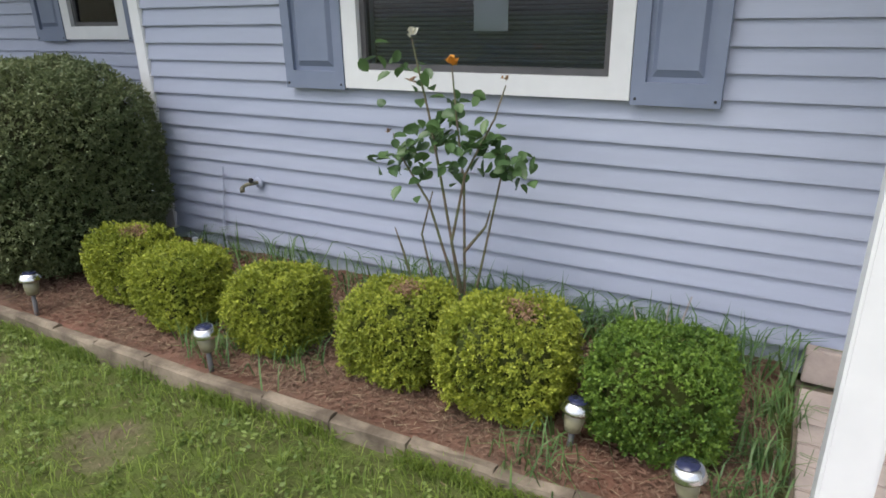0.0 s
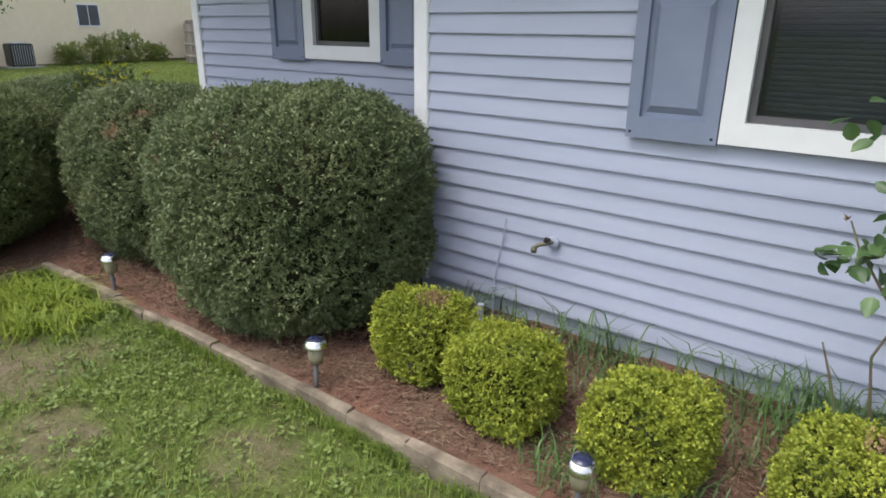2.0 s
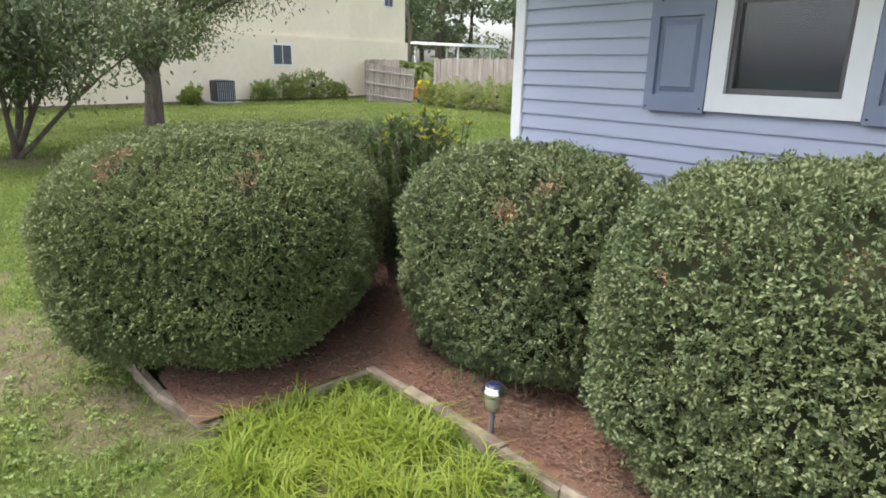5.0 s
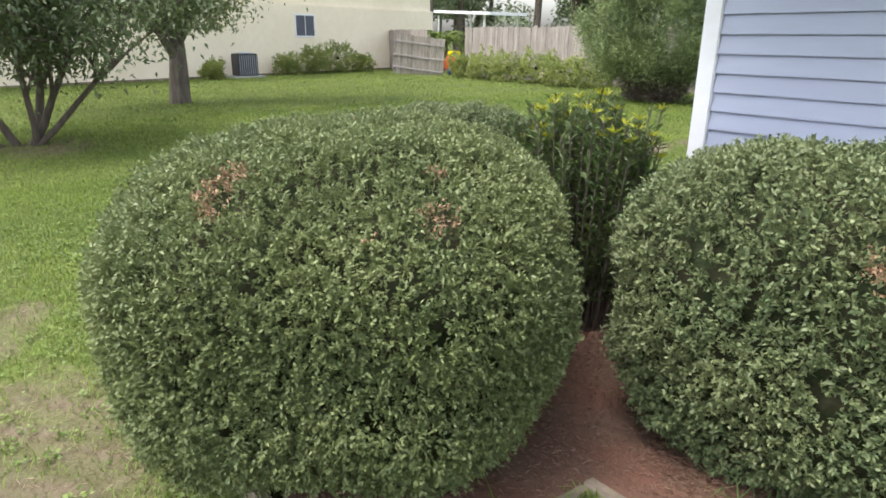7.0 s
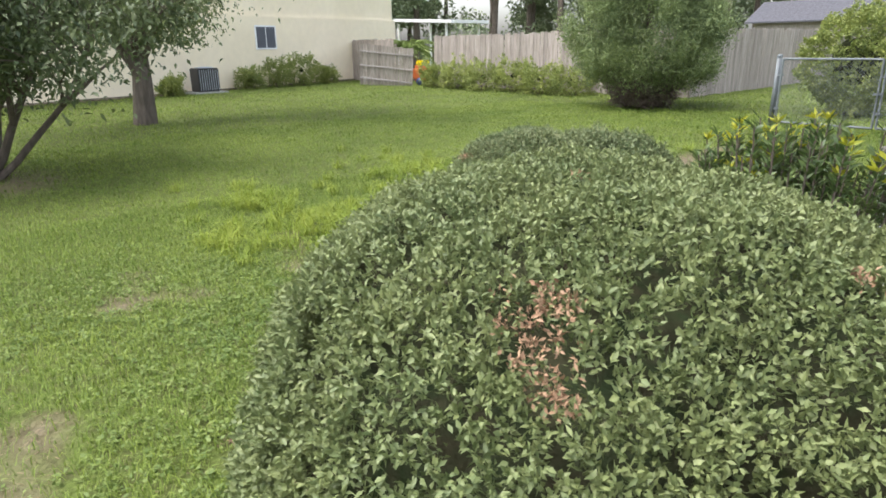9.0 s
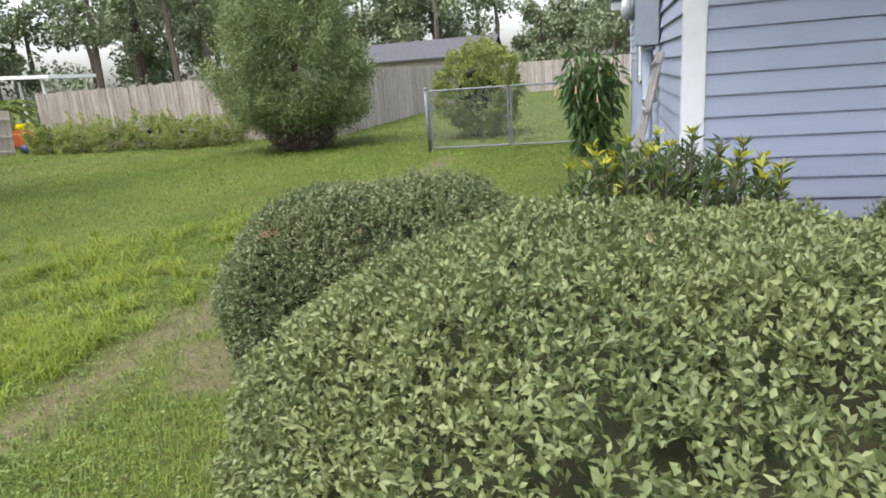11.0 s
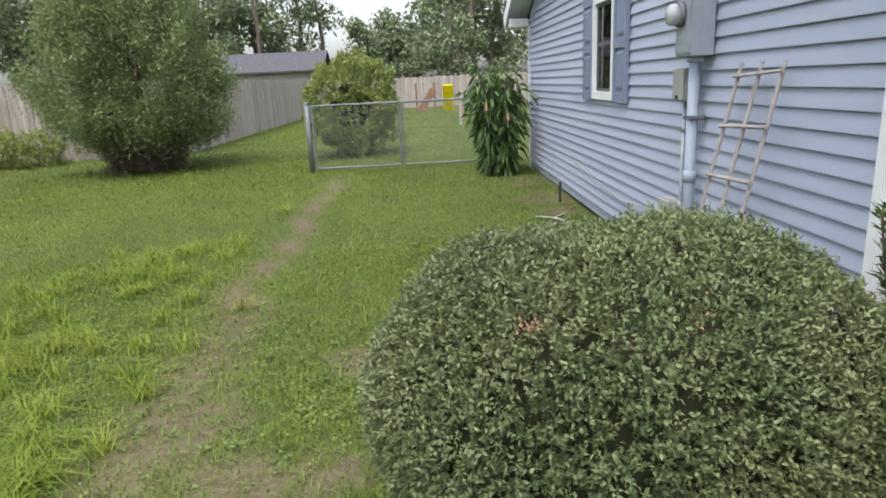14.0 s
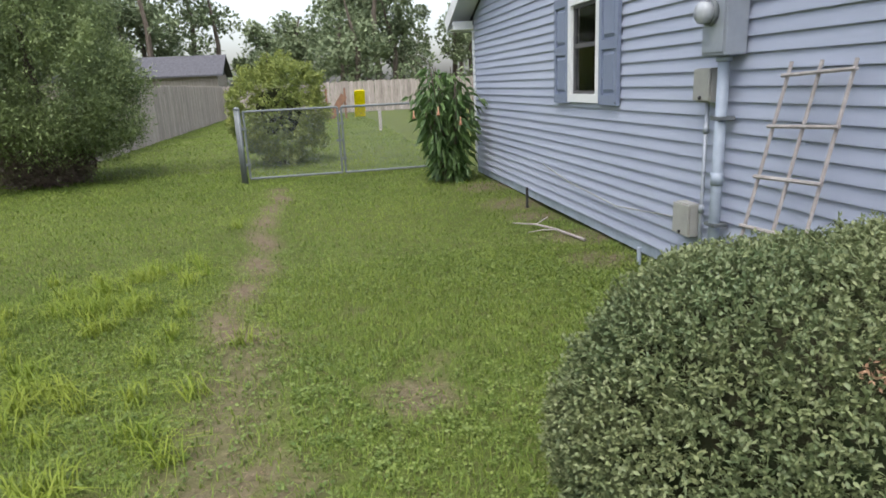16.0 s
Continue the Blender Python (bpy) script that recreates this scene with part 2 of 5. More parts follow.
def ground_material():
    """Lawn soil: sandy brown earth under thin green growth, worn bare along a trodden line."""
    m = bpy.data.materials.new("lawn_ground")
    m.use_nodes = True
    n, l = m.node_tree.nodes, m.node_tree.links
    b = n["Principled BSDF"]
    b.inputs["Roughness"].default_value = 0.95
    b.inputs["Specular IOR Level"].default_value = 0.1
    geo = n.new("ShaderNodeNewGeometry")

    def noise_at(scale, detail=6):
        k = n.new("ShaderNodeTexNoise")
        k.inputs["Scale"].default_value, k.inputs["Detail"].default_value = scale, detail
        l.new(geo.outputs["Position"], k.inputs["Vector"])
        return k.outputs["Fac"]

    def mix(fac, a, c):
        k = n.new("ShaderNodeMix")
        k.data_type = "RGBA"
        for slot, v in (("A", a), ("B", c)):
            if isinstance(v, tuple):
                k.inputs[slot].default_value = (*v, 1)
            else:
                l.new(v, k.inputs[slot])
        l.new(fac, k.inputs["Factor"])
        return k.outputs["Result"]

    def span(v, lo, hi):
        k = n.new("ShaderNodeMapRange")
        k.inputs["From Min"].default_value, k.inputs["From Max"].default_value = lo, hi
        l.new(v, k.inputs["Value"])
        return k.outputs["Result"]

    green = mix(span(noise_at(0.35), 0.35, 0.65), (0.075, 0.105, 0.025), (0.11, 0.15, 0.035))
    green = mix(span(noise_at(9), 0.3, 0.7), green, (0.075, 0.08, 0.03))
    earth = mix(span(noise_at(14), 0.3, 0.7), (0.105, 0.082, 0.052), (0.17, 0.138, 0.098))
    attr = n.new("ShaderNodeAttribute")
    attr.attribute_name = "bare"
    l.new(mix(span(attr.outputs["Fac"], 0.15, 0.85), green, earth), b.inputs["Base Color"])
    relief = n.new("ShaderNodeBump")
    relief.inputs["Strength"].default_value, relief.inputs["Distance"].default_value = 0.8, 0.03
    l.new(noise_at(35, 8), relief.inputs["Height"])
    l.new(relief.outputs["Normal"], b.inputs["Normal"])
    return m


M["ground"] = ground_material()
RNG = np.random.default_rng(7)


# ---------------- mesh helpers ----------------
def smooth_noise(x, y, s, seed=0.0):
    return noise.noise(Vector((x * s + seed, y * s - seed, seed * 0.7)))


def box(bm, x0, y0, z0, x1, y1, z1, turn=None):
    vs = [bm.verts.new((x, y, z)) for z in (z0, z1) for x, y in ((x0, y0), (x1, y0), (x1, y1), (x0, y1))]
    if turn is not None:
        for v in vs:
            v.co = turn @ v.co
    for f in ((3, 2, 1, 0), (4, 5, 6, 7), (0, 1, 5, 4), (1, 2, 6, 5), (2, 3, 7, 6), (3, 0, 4, 7)):
        bm.faces.new([vs[i] for i in f])
    return bm


def boxed(x0, y0, z0, x1, y1, z1, bevel=0.0, turn=None):
    bm = box(bmesh.new(), x0, y0, z0, x1, y1, z1, turn)
    if bevel:
        bmesh.ops.bevel(bm, geom=bm.edges[:], offset=bevel, segments=2, affect="EDGES")
    return bm


def tube(bm, points, radii, sides=8, cap=True):
    """A tapered tube through the points."""
    pts = [Vector(p) for p in points]
    rings = []
    for i, p in enumerate(pts):
        way = (pts[min(i + 1, len(pts) - 1)] - pts[max(i - 1, 0)]).normalized()
        side = way.cross(Vector((0.31, 0.93, 0.17))).normalized()
        up = side.cross(way)
        r = radii[i] if isinstance(radii, (list, tuple)) else radii
        rings.append([bm.verts.new(p + r * (math.cos(a) * side + math.sin(a) * up)) for a in (2 * math.pi * k / sides for k in range(sides))])
    for a, b in zip(rings, rings[1:]):
        for k in range(sides):
            bm.faces.new((a[k], a[(k + 1) % sides], b[(k + 1) % sides], b[k]))
    if cap:
        bm.faces.new(rings[0][::-1])
        bm.faces.new(rings[-1])
    return bm


def lathe(profile, sides=20):
    """A solid turned about z from (radius, height) pairs."""
    bm = bmesh.new()
    rings = [[bm.verts.new((max(r, 1e-4) * math.cos(2 * math.pi * k / sides), max(r, 1e-4) * math.sin(2 * math.pi * k / sides), z)) for k in range(sides)] for r, z in profile]
    for a, b in zip(rings, rings[1:]):
        for k in range(sides):
            bm.faces.new((a[k], a[(k + 1) % sides], b[(k + 1) % sides], b[k]))
    bm.faces.new(rings[0][::-1])
    bm.faces.new(rings[-1])
    for f in bm.faces:
        f.smooth = True
    return bm


def mesh_of(bm, name, mat):
    me = bpy.data.meshes.new(name)
    bmesh.ops.recalc_face_normals(bm, faces=bm.faces[:])
    bm.to_mesh(me)
    bm.free()
    me.materials.append(mat)
    return me


def thing(name, label, category, at=(0, 0, 0), group="", kind="", rz=0.0):
    ob = new(name)
    ob.empty_display_size = 0.1
    ob.matrix_world = pose(*at, 0, 0, rz)
    return tagged(ob, label, category, group, kind)


def part(name, bm, mat, parent, label="", kind=""):
    ob = new(name, mesh_of(bm, name, mat) if isinstance(bm, bmesh.types.BMesh) else bm)
    ob.parent = parent
    return tagged(ob, label, kind=kind)


def solid(name, bm, mat, label, category, kind="", group=""):
    return tagged(new(name, mesh_of(bm, name, mat)), label, category, group, kind)


def array_mesh(name, verts, tris, mat, smooth=False):
    """A mesh from numpy arrays of corners and triangles."""
    me = bpy.data.meshes.new(name)
    me.vertices.add(len(verts))
    me.vertices.foreach_set("co", np.ascontiguousarray(verts, np.float32).ravel())
    me.loops.add(tris.size)
    me.loops.foreach_set("vertex_index", np.ascontiguousarray(tris, np.int32).ravel())
    me.polygons.add(len(tris))
    me.polygons.foreach_set("loop_start", np.arange(0, tris.size, 3, dtype=np.int32))
    me.update(calc_edges=True)
    me.validate()
    me.materials.append(mat)
    return me


def unit(v):
    return v / np.maximum(np.linalg.norm(v, axis=1, keepdims=True), 1e-9)


def leaf_mesh(name, mat, places, ways, length, width, fold=0.25, droop=0.0):
    """Folded four-cornered leaves, one at each place, pointing along its way."""
    n = len(places)
    ways = unit(ways)
    size = (length * RNG.uniform(0.65, 1.25, n))[:, None]
    wide = (width * RNG.uniform(0.7, 1.2, n))[:, None]
    side = unit(np.cross(ways, RNG.normal(size=(n, 3)) * 0.7 + (0, 0, 1.0)))
    up = np.cross(side, ways)
    mid = places + ways * size * 0.45
    tip = places + ways * size - np.array([[0, 0, droop]]) * size
    v = np.stack([places, mid + side * wide / 2 + up * wide * fold, tip, mid - side * wide / 2 + up * wide * fold], 1).reshape(-1, 3)
    k = np.arange(n)[:, None] * 4
    return array_mesh(name, v, np.concatenate([k + (0, 1, 2), k + (0, 2, 3)], 1).reshape(-1, 3), mat)


def blade_mesh(name, mat, places, height, width, lean=0.5):
    """Bent grass blades standing on the places."""
    n = len(places)
    h = (height * RNG.uniform(0.5, 1.3, n))[:, None]
    w = (width * RNG.uniform(0.7, 1.3, n))[:, None]
    a = RNG.uniform(0, 2 * np.pi, n)
    out = np.stack([np.cos(a), np.sin(a), 0 * a], 1)
    side = np.stack([-np.sin(a), np.cos(a), 0 * a], 1)
    bend = (lean * RNG.uniform(0.2, 1.6, n))[:, None]
    up = np.array([[0, 0, 1.0]])
    mid = places + up * h * 0.6 + out * h * bend * 0.3
    tip = places + up * h * np.maximum(1.0 - 0.35 * bend, 0.25) + out * h * bend
    v = np.stack([places - side * w / 2, places + side * w / 2, mid - side * w * 0.4, mid + side * w * 0.4, tip], 1).reshape(-1, 3)
    k = np.arange(n)[:, None] * 5
    return array_mesh(name, v, np.concatenate([k + (0, 1, 3), k + (0, 3, 2), k + (2, 3, 4)], 1).reshape(-1, 3), mat)


def oval_leaf_mesh(name, mat, places, ways, length, width):
    """Rounded eight-cornered leaves folded a little along the middle."""
    n = len(places)
    ways = unit(ways)
    size = (length * RNG.uniform(0.65, 1.2, n))[:, None]
    wide = (width * RNG.uniform(0.8, 1.15, n))[:, None]
    side = unit(np.cross(ways, RNG.normal(size=(n, 3)) * 0.5 + (0, 0, 1.0)))
    up = np.cross(side, ways)
    ring = [places]
    for f, w in ((0.18, 0.36), (0.45, 0.5), (0.75, 0.36)):
        ring.append(places + ways * size * f + side * wide * w + up * wide * w * 0.3)
    ring.append(places + ways * size - up * size * 0.12)
    for f, w in ((0.75, 0.36), (0.45, 0.5), (0.18, 0.36)):
        ring.append(places + ways * size * f - side * wide * w + up * wide * w * 0.3)
    k = np.arange(n)[:, None] * 8
    fan = [k + (0, 1, 2), k + (0, 2, 3), k + (0, 3, 4), k + (0, 4, 5), k + (0, 5, 6), k + (0, 6, 7)]
    return array_mesh(name, np.stack(ring, 1).reshape(-1, 3), np.concatenate(fan, 1).reshape(-1, 3), mat)


# ---------------- ground, bed, edging ----------------
BARE_SPOTS = ((-6.6, 0.3, 0.5), (-8.25, 3.0, 0.26), (-8.05, 3.35, 0.2), (-8.85, 3.8, 0.4), (-6.05, 8.4, 0.35), (-6.1, 6.4, 0.35), (-2.3, 1.45, 0.22),
              (-3.6, 1.1, 0.3), (-3.0, 1.0, 0.25), (-1.2, 1.4, 0.2), (-6.0, 7.2, 0.4), (-6.0, 9.2, 0.5), (-6.0, 10.6, 0.6), (-14.2, 1.3, 0.9), (-4.1, 1.2, 0.3), (-6.1, 0.35, 0.45), (-5.45, 0.6, 0.3), (-6.45, 0.5, 0.35))


def bare_at(x, y):
    """How worn the lawn is at a place, 0 to 1."""
    wob = np.sin(y * 1.9) * 0.05 + np.sin(y * 4.7 + 1) * 0.03
    b = 0.95 * np.exp(-(((x + 9.07 - wob) / 0.19) ** 2)) * (y > 5.2) * (y < 11.9) * (0.75 + 0.25 * np.sin(y * 7 + x * 9))
    b = np.maximum(b, 0.6 * np.exp(-(((x + 8.95) / 0.28) ** 2)) * (y > 2.2) * (y <= 5.4))
    for sx, sy, r in BARE_SPOTS:
        b = np.maximum(b, np.exp(-(((x - sx) ** 2 + ((y - sy) * 1.2) ** 2) / r**2) ** 2) * (0.62 + 0.3 * np.sin(x * 23 + y * 11) * np.sin(y * 29 - x * 7)))
    patch = np.sin(x * 2.3 + 1.2 * np.sin(y * 1.7)) * np.sin(y * 2.9 + 1.5 * np.sin(x * 1.3)) + 0.5 * np.sin(x * 7.1 + y * 3.3) * np.sin(y * 6.3 - x * 2.2)
    near = (y < 6) & (x > -10)
    return np.clip(np.maximum(b, np.clip((patch - 0.45) * 1.0, 0, 0.7) * near), 0, 1)


def height_at(x, y):
    return 0.012 * np.sin(x * 1.7 + y) + 0.010 * np.sin(y * 2.3 - x * 0.6) + 0.006 * np.sin(x * 6.1) * np.sin(y * 5.3) - 0.012


def build_ground():
    xs = np.concatenate([np.linspace(-400, -32, 24), np.linspace(-30, -14.2, 50), np.arange(-14, 3.01, 0.1), np.linspace(3.5, 30, 20), np.linspace(40, 400, 20)])
    ys = np.concatenate([np.linspace(-400, -12, 20), np.linspace(-10, -2.2, 20), np.arange(-2, 13.01, 0.1), np.linspace(13.5, 40, 50), np.linspace(44, 500, 24)])
    gx, gy = np.meshgrid(xs, ys)
    v = np.stack([gx, gy, height_at(gx, gy)], -1).reshape(-1, 3)
    n = len(xs)
    i = (np.arange(len(ys) - 1)[:, None] * n + np.arange(n - 1)[None]).reshape(-1, 1)
    me = array_mesh("ground", v, np.concatenate([i + (0, 1, n + 1), i + (0, n + 1, n)], 1).reshape(-1, 3), M["ground"])
    a = me.attributes.new("bare", "FLOAT", "POINT")
    a.data.foreach_set("value", bare_at(v[:, 0], v[:, 1]).astype(np.float32))
    me.polygons.foreach_set("use_smooth", np.ones(len(me.polygons), bool))
    return tagged(new("ground", me), "uneven mown lawn with weeds and bare sandy earth", "lawn", kind="structure")


build_ground()

EDGE_LINE = ((1.0, 1.86), (0.2, 1.86), (-0.78, 1.83), (-1.8, 1.80), (-2.75, 1.80), (-3.7, 1.775), (-4.94, 1.735))
EDGE_TURN = ((-4.95, 1.71), (-4.94, 1.40), (-4.93, 0.95), (-5.37, 0.84), (-6.3, 0.80))


def edge_y(x):
    return np.interp(x, [p[0] for p in EDGE_LINE[::-1]], [p[1] for p in EDGE_LINE[::-1]])


def bed_mesh(name, x0, x1, y0f, y1, z):
    """A strip of mulch between a front line and a back line."""
    nx, ny = int((x1 - x0) / 0.06), 24
    gx, gt = np.meshgrid(np.linspace(x0, x1, nx), np.linspace(0, 1, ny))
    gy = y0f(gx) + (y1 - y0f(gx)) * gt
    gz = z + 0.012 * np.sin(gx * 9 + gy * 4) * np.sin(gy * 11) + RNG.normal(0, 0.003, gx.shape)
    v = np.stack([gx, gy, gz], -1).reshape(-1, 3)
    i = (np.arange(ny - 1)[:, None] * nx + np.arange(nx - 1)[None]).reshape(-1, 1)
    return array_mesh(name, v, np.concatenate([i + (0, 1, nx + 1), i + (0, nx + 1, nx)], 1).reshape(-1, 3), M["mulch"])


tagged(new("flower_bed", bed_mesh("flower_bed", -4.95, 1.0, lambda x: edge_y(x) + 0.02, 3.1, 0.045)), "flower bed of faded red-brown bark mulch", "mulch bed", kind="structure")
tagged(new("corner_bed", bed_mesh("corner_bed", -7.5, -4.95, lambda x: 0.86 + np.maximum(0, -x - 5.5) * 0.75, 3.5, 0.040)), "mulched corner bed under clipped hedge shrubs", "mulch bed", kind="structure")

# ---------------- the house ----------------
FRONT_A, FRONT_B, CORNER_X, JOG_X, BACK_Y, RIGHT_X = 3.01, 3.52, -5.76, -2.77, 12.1, 7.0
EAVE_Z, RIDGE_Y, SLOPE, REACH = 2.44, 7.48, 0.40, 5.03


def roof_z(y):
    return EAVE_Z + (REACH - abs(y - RIDGE_Y)) * SLOPE


def wall_with_hole(axis, plane, depth, a0, a1, z1, holes):
    """A wall on a plane with openings (a0, a1, z0, z1) going through its thickness."""
    bm = bmesh.new()
    cuts = sorted({a0, a1, *[h[0] for h in holes], *[h[1] for h in holes]})
    for p, q in zip(cuts, cuts[1:]):
        spans = [(0.02, z1)]
        for h in holes:
            if h[0] <= p and q <= h[1]:
                spans = [(0.02, h[2]), (h[3], z1)]
        for lo, hi in spans:
            if axis == "y":
                box(bm, p, plane, lo, q, plane + depth, hi)
            else:
                box(bm, plane, p, lo, plane + depth, q, hi)
    return bm


HOLES_A = [(-1.07, 0.185, 1.20, 2.10)]
HOLES_B = [(-4.19, -3.60, 1.41, 2.20)]
HOLES_S = [(7.28, 7.89, 1.34, 2.20)]
wall_a = solid("wall_front_east", wall_with_hole("y", FRONT_A + 0.02, 0.15, JOG_X, RIGHT_X, 2.62, HOLES_A), M["foundation"], "front house wall clad in blue-grey vinyl siding", "wall", "structure")
wall_b = solid("wall_front_west", wall_with_hole("y", FRONT_B + 0.02, 0.15, CORNER_X + 0.16, JOG_X, 2.62, HOLES_B), M["foundation"], "recessed front wall clad in blue-grey vinyl siding", "wall", "structure")
wall_s = solid("wall_side", wall_with_hole("x", CORNER_X + 0.02, 0.15, FRONT_B + 0.02, BACK_Y, 2.35, HOLES_S), M["foundation"], "gable end wall clad in blue-grey vinyl siding", "wall", "structure")
solid("wall_jog", boxed(JOG_X + 0.004, FRONT_A + 0.17, 0.02, JOG_X + 0.15, FRONT_B + 0.018, 2.62), M["siding"], "short return wall between the two fronts", "wall", "structure")
solid("wall_back", boxed(CORNER_X + 0.17, BACK_Y - 0.15, 0.02, RIGHT_X, BACK_Y, 2.2), M["siding"], "plain rear house wall", "wall", "structure")
solid("wall_east", boxed(RIGHT_X, FRONT_A + 0.02, 0.02, RIGHT_X + 0.15, BACK_Y, 2.62), M["siding"], "plain far end wall of the house", "wall", "structure")
solid("floor_inside", boxed(CORNER_X + 0.17, FRONT_B + 0.17, 0.1, RIGHT_X, BACK_Y - 0.15, 0.2), M["room"], "dim floor inside the house", "floor", "structure")
solid("ceiling_inside", boxed(CORNER_X + 0.17, FRONT_A + 0.17, 2.4, RIGHT_X, BACK_Y - 0.15, 2.45), M["room"], "dim ceiling inside the house", "ceiling", "structure")
solid("room_partition", boxed(CORNER_X + 0.17, FRONT_B + 2.0, 0.2, RIGHT_X, FRONT_B + 2.08, 2.4), M["room"], "dim partition wall inside the house", "wall", "structure")


def gable_triangle():
    bm = bmesh.new()
    for x in (CORNER_X + 0.02, CORNER_X + 0.17):
        bm.verts.new((x, FRONT_B + 0.02, 2.35)), bm.verts.new((x, BACK_Y, 2.35))
        bm.verts.new((x, BACK_Y, roof_z(BACK_Y) - 0.08)), bm.verts.new((x, RIDGE_Y, roof_z(RIDGE_Y) - 0.08)), bm.verts.new((x, FRONT_B + 0.02, roof_z(FRONT_B) - 0.08))
    vs = bm.verts[:]
    bm.faces.new(vs[:5]), bm.faces.new(vs[5:])
    for k in range(5):
        bm.faces.new((vs[k], vs[(k + 1) % 5], vs[5 + (k + 1) % 5], vs[5 + k]))
    return bm


solid("wall_gable", gable_triangle(), M["foundation"], "triangular gable above the side wall", "wall", "structure")


def build_roof():
    roof = thing("roof", "low-pitched grey shingle roof with white fascia", "roof", kind="structure")
    for y0, y1 in ((2.45, RIDGE_Y), (12.51, RIDGE_Y)):
        bm = bmesh.new()
        lo, hi = roof_z(y0), roof_z(RIDGE_Y)
        vs = [bm.verts.new(p) for p in ((-6.09, y0, lo), (RIGHT_X + 0.4, y0, lo), (RIGHT_X + 0.4, y1, hi), (-6.09, y1, hi), (-6.09, y0, lo + 0.07), (RIGHT_X + 0.4, y0, lo + 0.07), (RIGHT_X + 0.4, y1, hi + 0.07), (-6.09, y1, hi + 0.07))]
        for f in ((3, 2, 1, 0), (4, 5, 6, 7), (0, 1, 5, 4), (1, 2, 6, 5), (2, 3, 7, 6), (3, 0, 4, 7)):
            bm.faces.new([vs[i] for i in f])
        part("roof_slope", bm, M["shingle"], roof)
        turn = Matrix.Translation((0, y0, lo)) @ Matrix.Rotation(math.atan2(hi - lo, y1 - y0) if y1 > y0 else math.pi - math.atan2(hi - lo, y0 - y1), 4, "X")
        under = bmesh.new()
        vs = [under.verts.new(p) for z in (-0.012, -0.004) for p in ((-6.09, y0, lo + z), (-5.745, y0, lo + z), (-5.745, y1, hi + z), (-6.09, y1, hi + z))]
        for f in ((3, 2, 1, 0), (4, 5, 6, 7), (0, 1, 5, 4), (1, 2, 6, 5), (2, 3, 7, 6), (3, 0, 4, 7)):
            under.faces.new([vs[i] for i in f])
        part("rake_soffit", under, M["white"], roof, "white soffit under the rake")
        length = math.hypot(hi - lo, y1 - y0)
        flip = 1 if y1 > y0 else -1
        part("rake_board", boxed(-6.12, 0.0, -0.11 if flip > 0 else -0.10, -6.095, length, 0.10 if flip > 0 else 0.11, 0, turn), M["white"], roof, "white rake board")
    part("fascia", boxed(-6.09, 12.513, EAVE_Z - 0.11, RIGHT_X, 12.535, EAVE_Z + 0.09, 0.004), M["white"], roof, "white fascia board")
    part("fascia", boxed(-6.09, 2.42, roof_z(2.45) - 0.11, RIGHT_X, 2.447, roof_z(2.45) + 0.09, 0.004), M["white"], roof, "white fascia board")
    part("soffit", boxed(-6.09, BACK_Y + 0.01, EAVE_Z - 0.10, RIGHT_X, 12.51, EAVE_Z - 0.085), M["white"], roof, "white soffit")
    part("soffit", boxed(-6.09, 2.45, roof_z(2.45) - 0.10, RIGHT_X, FRONT_A + 0.015, roof_z(2.45) - 0.085), M["white"], roof, "white soffit")
    part("eave_return", boxed(-6.09, BACK_Y - 0.05, EAVE_Z - 0.105, -5.77, BACK_Y + 0.008, EAVE_Z + 0.02), M["white"], roof, "white boxed eave end")


build_roof()


def corner_post(name, x, y, label):
    """An L-shaped white corner trim that wraps the outside corner."""
    bm = bmesh.new()
    box(bm, x - 0.012, y - 0.012, 0.12, x + 0.088, y + 0.018, 2.6)
    box(bm, x - 0.012, y + 0.0182, 0.12, x + 0.018, y + 0.088, 2.6)
    bmesh.ops.bevel(bm, geom=[e for e in bm.edges if abs(e.verts[0].co.z - e.verts[1].co.z) > 1], offset=0.006, segments=2, affect="EDGES")
    return solid(name, bm, M["white"], label, "corner trim", "structure")


corner_post("trim_corner_west", CORNER_X, FRONT_B, "white vinyl corner post of the house")
corner_post("trim_corner_jog", JOG_X - 0.02, FRONT_A, "white vinyl corner post at the step in the wall")
solid("trim_corner_back", boxed(CORNER_X - 0.012, BACK_Y - 0.08, 0.19, CORNER_X + 0.018, BACK_Y + 0.012, 2.33, 0.004), M["white"], "white vinyl corner post at the rear", "corner trim", "structure")


